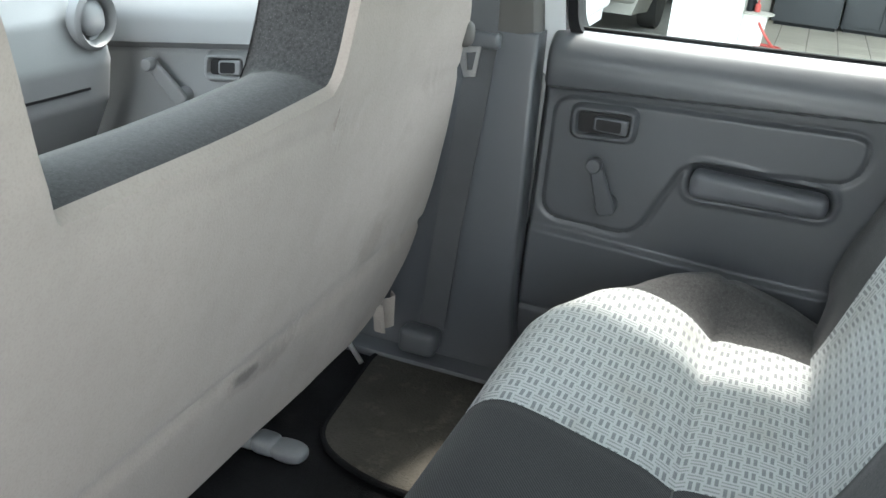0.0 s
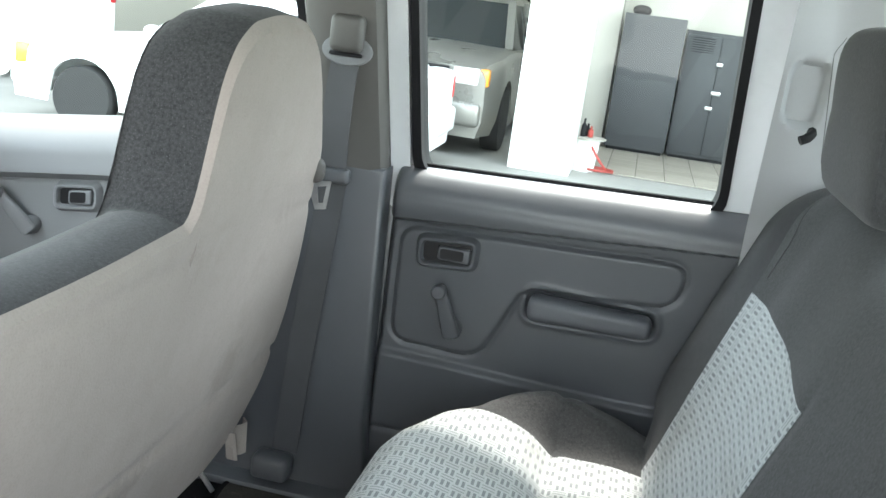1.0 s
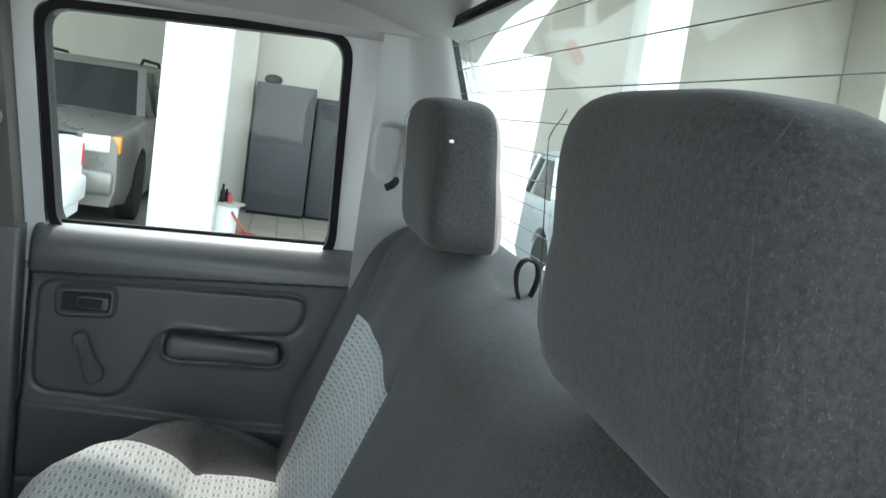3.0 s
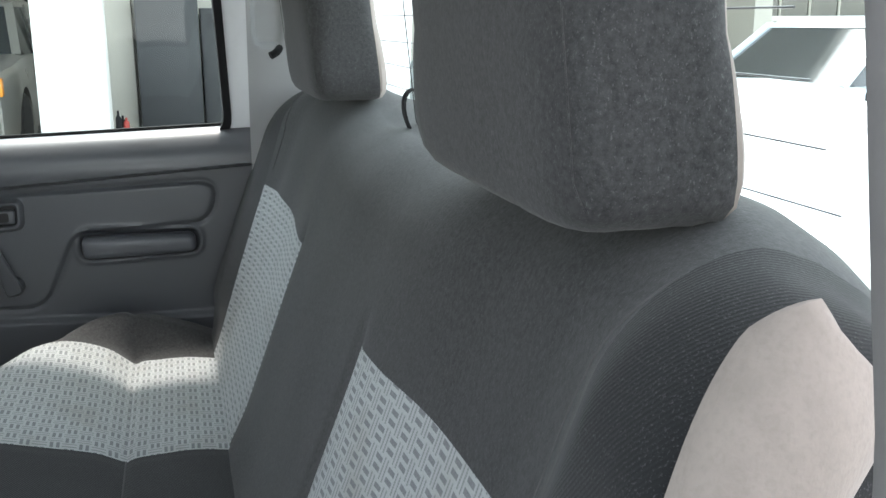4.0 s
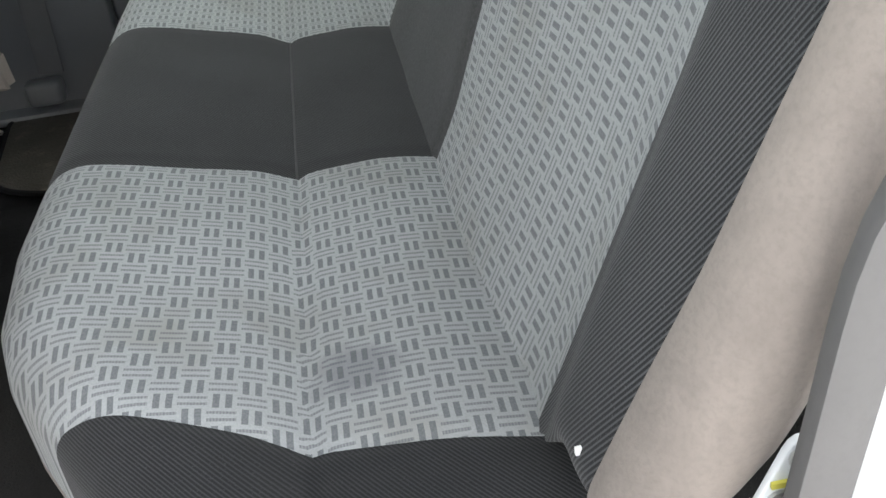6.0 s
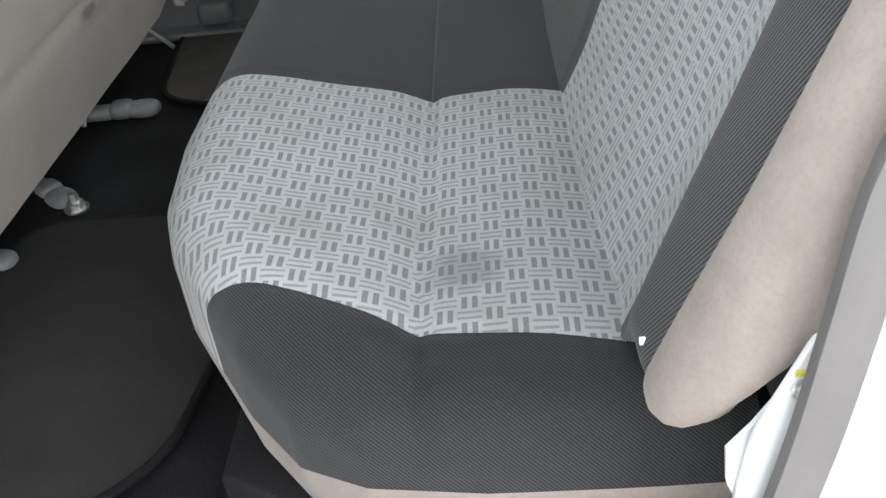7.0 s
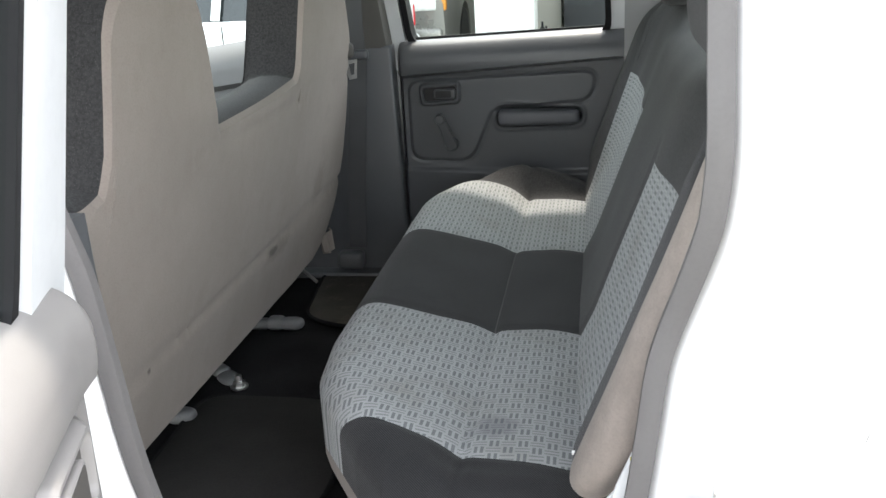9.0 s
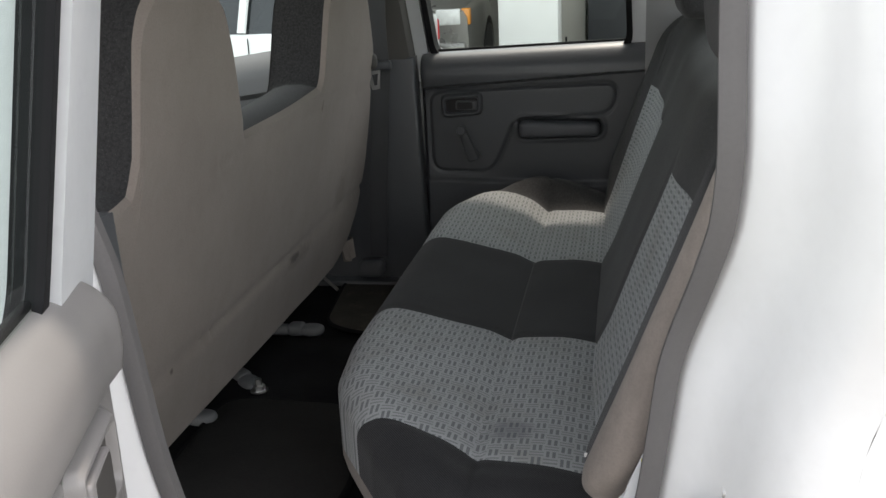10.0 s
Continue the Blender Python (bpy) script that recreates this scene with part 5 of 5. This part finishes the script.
for bx, by, h, m in ((-0.67, 10.12, 0.20, M_RUBBER), (-0.59, 10.14, 0.12, M_RED), (-0.63, 10.20, 0.14, M_RUBBER)):
    bt = thing("bottle", (bx, by, YARD + 0.38), "small bottle standing on the bucket", "bottle", "bottles")
    part("flask", lathe([(0.0, 0.0), (0.03, 0.0), (0.032, 0.02), (0.03, h * 0.6), (0.012, h * 0.75), (0.012, h), (0.0, h)], (bx, by, YARD + 0.381), "z", 14), m, bt)
lone("hose", sweep([(-0.45 + 0.16 * math.cos(a) * (1 + 0.1 * math.sin(3 * a)), 10.15 + 0.15 * math.sin(a), YARD + 0.02 + 0.012 * a / 6.28 + 0.28 * max(0, math.sin(a * 0.5 - 0.3)) ** 6) for a in steps(0, 12.0, 60)], circle(0.014, 8)), M_RED, "coiled red hose on the ground", "hose")


# ---- vehicles ----
M_SILVER = surface("silver_beige_car_paint", (0.25, 0.243, 0.225), 0.3, 0.04, 2.0, 200.0, 0.0, metal=0.5)
M_BLUEGREY = surface("pale_blue_grey_car_paint", (0.52, 0.57, 0.60), 0.3, 0.04, 2.0, 200.0, 0.0, metal=0.4)
M_CARGLASS = surface("dark_car_glass", (0.02, 0.024, 0.026), 0.08, 0.01, 2.0, 50.0, 0.0, spec=0.8)
M_TYRE = surface("tyre_rubber", (0.02, 0.02, 0.02), 0.85, 0.2, 5.0, 200.0, 0.3, 0.002)
M_LAMP = surface("clear_lamp", (0.75, 0.75, 0.72), 0.15, 0.15, 20.0, 80.0, 0.0, spec=0.8)
M_AMBER = surface("amber_lamp", (0.75, 0.28, 0.03), 0.2, 0.1, 20.0, 80.0, 0.0, spec=0.7)
M_TAIL = surface("red_lamp", (0.55, 0.02, 0.025), 0.2, 0.1, 20.0, 80.0, 0.0, spec=0.7)


def vehicle(name, label, place, yaw, L, W, H, belt_z, nose, tail, cab_a, cab_b, rake, paint, wheel_r, group="parked vehicles", ground_gap=0.22):
    """A parked vehicle along +x (front), its middle on the ground at place."""
    car = thing(name, place, label, "car" if name == "car" else name.replace("_", " "), group)
    m = Matrix.Translation(place) @ Matrix.Rotation(radians(yaw), 4, "Z")
    hl = L / 2
    axles = (hl - 0.19 * L, -hl + 0.20 * L)

    def belt(x):
        return curve([(-hl, tail), (-hl + 0.04 * L, tail + 0.02), (cab_b, belt_z), (cab_a, belt_z), (hl - 0.08 * L, nose), (hl, nose - 0.10)], x)

    def half(x):
        return W / 2 * (1 - 0.10 * smooth(hl - 0.10 * L, hl, x) - 0.08 * smooth(-hl + 0.08 * L, -hl, x) if x < 0 else 1 - 0.12 * smooth(hl - 0.14 * L, hl, x))

    def body(u, v):
        # v runs from the left sill over the bonnet line to the right sill
        x = u
        b, w = belt(x), half(x)
        prof = [(-0.94, ground_gap), (-1.0, ground_gap + 0.18), (-1.0, b * 0.62), (-0.985, b - 0.10), (-0.93, b - 0.02), (-0.80, b + 0.01), (0.0, b + 0.03), (0.80, b + 0.01), (0.93, b - 0.02), (0.985, b - 0.10), (1.0, b * 0.62), (1.0, ground_gap + 0.18), (0.94, ground_gap)]
        k = min(len(prof) - 2, int(v))
        t = v - k
        a = [prof[k][i] * (1 - t) + prof[k + 1][i] * t for i in (0, 1)]
        side = abs(a[0]) > 0.9
        y, z = a[0] * w, a[1]
        if side:
            for ax in axles:
                r = wheel_r + 0.07
                d = math.hypot(x - ax, z - wheel_r)
                if d < r:
                    z = max(z, wheel_r + math.sqrt(max(0.0, r * r - (x - ax) ** 2)))
        return Vector((x, y, z))

    us = sorted(set(steps(-hl, hl, 44) + [ax + d for ax in axles for d in steps(-wheel_r - 0.07, wheel_r + 0.07, 12)]))
    vs = [v / 2 for v in range(25)]
    shell = grid(body, us, vs)
    for u in (us[0], us[-1]):
        ends = [shell.verts.new(body(u, v)) for v in vs]
        shell.faces.new(ends)
    part("body", moved(shell, m), paint, car)

    def roof_ring(z):
        t = (z - belt_z) / (H - belt_z)
        a, b = cab_a - rake[0] * t, cab_b + rake[1] * t
        w = W / 2 * (0.93 - 0.16 * t)
        return [(p[0], p[1], z) for p in rounded([(a, w * 0.93), (a, -w * 0.93), (b, -w), (b, w)], 0.16, 4)]

    house = bmesh.new()
    prev = None
    for z in steps(belt_z - 0.02, H - 0.09, 6):
        cur = [house.verts.new(p) for p in roof_ring(z)]
        if prev:
            for k in range(len(cur)):
                house.faces.new((prev[k], prev[(k + 1) % len(cur)], cur[(k + 1) % len(cur)], cur[k]))
        prev = cur
    part("windows", moved(house, m), M_CARGLASS, car, "dark glass house of the car")
    top = bmesh.new()
    prev = None
    for z, sh in ((H - 0.10, 1.012), (H - 0.06, 1.0), (H - 0.025, 0.95), (H, 0.80)):
        rr = roof_ring(min(z, H - 0.05))
        cx = sum(p[0] for p in rr) / len(rr)
        cur = [top.verts.new((cx + (p[0] - cx) * sh, p[1] * sh, z)) for p in rr]
        if prev:
            for k in range(len(cur)):
                top.faces.new((prev[k], prev[(k + 1) % len(cur)], cur[(k + 1) % len(cur)], cur[k]))
        prev = cur
    top.faces.new(prev)
    part("roof", moved(top, m), paint, car)
    lo, hi = roof_ring(belt_z - 0.01), roof_ring(H - 0.08)
    n4 = len(lo) // 4
    for q in range(4):
        i = q * n4 + n4 // 2
        part("pillar", moved(sweep([Vector(lo[i]) * 1.0, Vector(hi[i])], [(-0.05, -0.03), (0.05, -0.03), (0.05, 0.03), (-0.05, 0.03)]), m), paint, car)
    for f in ((0.42, 0.0), (0.42, 1.0)):
        xm = cab_a + (cab_b - cab_a) * f[0]
        s = -1 if f[1] else 1
        t0, t1 = 0.0, 0.9
        w0, w1 = W / 2 * 0.935, W / 2 * (0.93 - 0.16 * t1) * 1.005
        part("pillar", moved(sweep([(xm, s * w0, belt_z), (xm - 0.05, s * w1, belt_z + t1 * (H - belt_z))], [(-0.045, -0.015), (0.045, -0.015), (0.045, 0.015), (-0.045, 0.015)]), m), paint, car)
    for ax in axles:
        for s in (-1, 1):
            y = s * (W / 2 - 0.11)
            tyre = part("tyre", moved(lathe([(wheel_r * 0.62, -0.10), (wheel_r * 0.95, -0.105), (wheel_r, -0.08), (wheel_r, 0.08), (wheel_r * 0.95, 0.105), (wheel_r * 0.62, 0.10)], (ax, y, wheel_r), "y", 32), m), M_TYRE, car)
            part("rim", moved(lathe([(0.0, 0.085 * s), (0.05, 0.09 * s), (wheel_r * 0.30, 0.07 * s), (wheel_r * 0.56, 0.085 * s), (wheel_r * 0.63, 0.10 * s), (wheel_r * 0.63, -0.05 * s), (0.0, -0.05 * s)], (ax, y, wheel_r), "y", 28), m), M_STEEL, tyre, "bright wheel rim")
            for k in range(5):
                a = 2 * math.pi * k / 5
                part("rim_gap", moved(lathe([(0.0, 0.079 * s), (wheel_r * 0.12, 0.079 * s), (wheel_r * 0.12, 0.094 * s), (0.0, 0.094 * s)], (ax + wheel_r * 0.42 * math.cos(a), y, wheel_r + wheel_r * 0.42 * math.sin(a)), "y", 10), m), M_RUBBER, tyre)
    wf, wr = half(hl - 0.02), half(-hl + 0.02)
    for s in (-1, 1):
        z = nose - 0.18
        part("headlight", moved(box(hl - 0.12, hl + 0.012, min(s * wf * 0.55, s * wf * 0.90), max(s * wf * 0.55, s * wf * 0.90), z - 0.10, z + 0.09, 0.03, 3), m), M_LAMP, car, "clear headlight")
        part("indicator", moved(box(hl - 0.16, hl - 0.02, min(s * wf * 0.90, s * wf * 1.02), max(s * wf * 0.90, s * wf * 1.02), z - 0.10, z + 0.09, 0.02, 3), m), M_AMBER, car, "amber corner lamp")
        part("tail_lamp", moved(box(-hl - 0.012, -hl + 0.10, min(s * wr * 0.90, s * wr * 1.02), max(s * wr * 0.90, s * wr * 1.02), tail - 0.28, tail - 0.04, 0.03, 3), m), M_TAIL, car, "red tail lamp")
        part("mirror", moved(pad((cab_a - 0.25, s * (W / 2 + 0.10), belt_z + 0.07), (0.12, 0.22, 0.16), 0.0, 3.0), m), paint, car, "door mirror")
        part("fog_lamp", moved(box(hl - 0.03, hl + 0.014, min(s * wf * 0.62, s * wf * 0.82), max(s * wf * 0.62, s * wf * 0.82), 0.44, 0.53, 0.015, 2), m), M_LAMP, car)
        for f in (0.06, 0.45):
            xx = cab_a + (cab_b - cab_a) * (f + 0.28)
            part("door_handle", moved(box(xx - 0.09, xx + 0.09, min(s * W * 0.498, s * W * 0.508), max(s * W * 0.498, s * W * 0.508), belt_z - 0.16, belt_z - 0.125, 0.006), m), paint, car)
            xl = cab_a + (cab_b - cab_a) * f
            part("door_gap", moved(box(xl - 0.004, xl + 0.004, min(s * W * 0.495, s * W * 0.5015), max(s * W * 0.495, s * W * 0.5015), 0.42, belt_z - 0.05, 0.0), m), M_RUBBER, car)
    part("grille", moved(box(hl - 0.02, hl + 0.008, -wf * 0.5, wf * 0.5, nose - 0.27, nose - 0.10, 0.01), m), M_RUBBER, car, "dark grille")
    part("bumper", moved(box(hl - 0.10, hl + 0.06, -wf * 0.97, wf * 0.97, 0.34, 0.60, 0.05, 3), m), paint, car)
    part("bumper", moved(box(-hl - 0.06, -hl + 0.12, -wr * 0.99, wr * 0.99, 0.34, 0.60, 0.05, 3), m), paint, car)
    return car, m


suv, sm = vehicle("suv", "large silver-beige sport utility vehicle with roof rails", (-2.60, 12.13, YARD), -90, 4.9, 1.92, 1.80, 1.15, 1.06, 1.08, 0.80, -2.35, (0.72, 0.25), M_SILVER, 0.38)
for s in (-1, 1):
    part("roof_rail", moved(sweep([(0.0, s * 0.63, 1.78), (-0.15, s * 0.63, 1.85), (-1.6, s * 0.63, 1.85), (-1.8, s * 0.63, 1.78)], circle(0.02, 8)), sm), M_RUBBER, suv, "black roof rail")
vehicle("car", "small white hatchback with red tail lamps", (-3.98, 8.35, YARD), 181.5, 4.0, 1.62, 1.42, 0.92, 0.82, 0.95, 0.75, -1.75, (0.75, 0.35), M_WHITE, 0.30)
vehicle("car", "pale blue-grey sedan with red tail lamps", (3.45, 9.85, YARD), 90, 4.4, 1.72, 1.46, 0.98, 0.86, 1.04, 0.75, -1.35, (0.75, 0.55), M_BLUEGREY, 0.31)
vehicle("car", "silver estate car with roof bars", (5.6, 6.6, YARD), 195, 4.5, 1.75, 1.55, 1.0, 0.88, 1.0, 0.80, -2.0, (0.8, 0.3), M_BLUEGREY, 0.32)
vehicle("van", "white delivery van parked by the wall", (-10.0, 11.6, YARD), 160, 5.2, 1.95, 2.35, 1.35, 1.15, 1.30, 1.6, -2.55, (0.6, 0.05), M_WHITE, 0.34)

# strip window high in the back wall, seen over the parked cars
strip = thing("strip_window", (11.5, 13.18, 1.5), "dark strip window in two rows with pale mullions", "window")
part("sill", box(8.9, 14.7, 13.120, 13.198, 1.34, 1.42, 0.006), M_WHITEPAINT, strip)
part("head", box(8.9, 14.7, 13.140, 13.198, 2.20, 2.28, 0.006), M_WHITEPAINT, strip)
part("transom", box(8.9, 14.7, 13.150, 13.190, 1.79, 1.83, 0.004), M_WALLPAINT, strip)
for k in range(11):
    x = 8.95 + 0.56 * k
    for z0, z1 in ((1.42, 1.79), (1.83, 2.20)):
        part("pane", box(x + 0.02, x + 0.54, 13.175, 13.196, z0, z1, 0.0), M_CARGLASS, strip)
    part("mullion", box(x - 0.02, x + 0.02, 13.150, 13.194, 1.42, 2.20, 0.004), M_WALLPAINT, strip)
lone("wall_side", box(8.3, 8.6, 12.0, 13.15, YARD, 4.4, 0.0), M_WALLPAINT, "cream painted garage side wall", "wall", kind="structure")
# added column; its white shape stands where a pale reflection belongs
lone("column", box(4.25, 4.80, 11.0, 11.6, YARD, 4.4, 0.012), M_WHITEPAINT, "square white painted concrete column", "column")

# tan floor tiles in front of the lockers
M_TILE = Nodes("tan_floor_tile")
tr_ = M_TILE.t.nodes.new("ShaderNodeObjectInfo").outputs["Random"]
tc_ = M_TILE.mix(tr_, (0.33, 0.295, 0.24), (0.43, 0.39, 0.33))
tc_ = M_TILE.mix(M_TILE.math("MULTIPLY", M_TILE.ramp(M_TILE.noise(6.0, 5.0, 0.7), 0.45, 0.75), 0.5), tc_, (0.24, 0.215, 0.18))
M_TILE = M_TILE.done(tc_, 0.35)
tiled = lone("tiled_floor", box(-1.35, 3.3, 10.15, 13.19, YARD, YARD + 0.012, 0.0), surface("grey_tile_joint", (0.16, 0.15, 0.135), 0.9), "tan tiled floor strip along the lockers", "floor", kind="structure")
tile_mesh = None
for i in range(14):
    for j in range(9):
        bm = box(0, 0.322, 0, 0.322, 0.0, 0.008, 0.003, 1)
        if tile_mesh is None:
            first = part("tile", bm, M_TILE, tiled)
            tile_mesh = first.data
            ob = first
        else:
            bm.free()
            ob = new("tile", tile_mesh)
            ob.parent = tiled
        ob.location = (-1.345 + 0.330 * i, 10.16 + 0.330 * j, YARD + 0.0115)

# crumpled film left of a sticker on the rear window
film_mat = Nodes("crumpled_clear_film")
tr2 = film_mat.t.nodes.new("ShaderNodeBsdfTransparent")
mx2 = film_mat.t.nodes.new("ShaderNodeMixShader")
film_mat.t.links.new(film_mat.math("ADD", 0.10, film_mat.math("MULTIPLY", film_mat.ramp(film_mat.noise(30.0, 3.0, 0.6), 0.45, 0.60), 0.35)), mx2.inputs[0])
film_mat.t.links.new(tr2.outputs[0], mx2.inputs[1])
film_mat.t.links.new(film_mat.b.outputs[0], mx2.inputs[2])
film_mat.t.links.new(mx2.outputs[0], film_mat.t.nodes["Material Output"].inputs[0])
film_mat.done((0.75, 0.78, 0.76), 0.35)
sticker = grid(lambda y, z: rear_glass(y, z) + Vector((-0.003 - 0.003 * noise.noise((y * 60, z * 60, 1.0)), 0, 0.02 * (y - 0.43))), steps(0.36, 0.485, 24), steps(1.475, 1.548, 14))
part("film", sticker, film_mat.m, pane, "crumpled clear film of an old sticker")
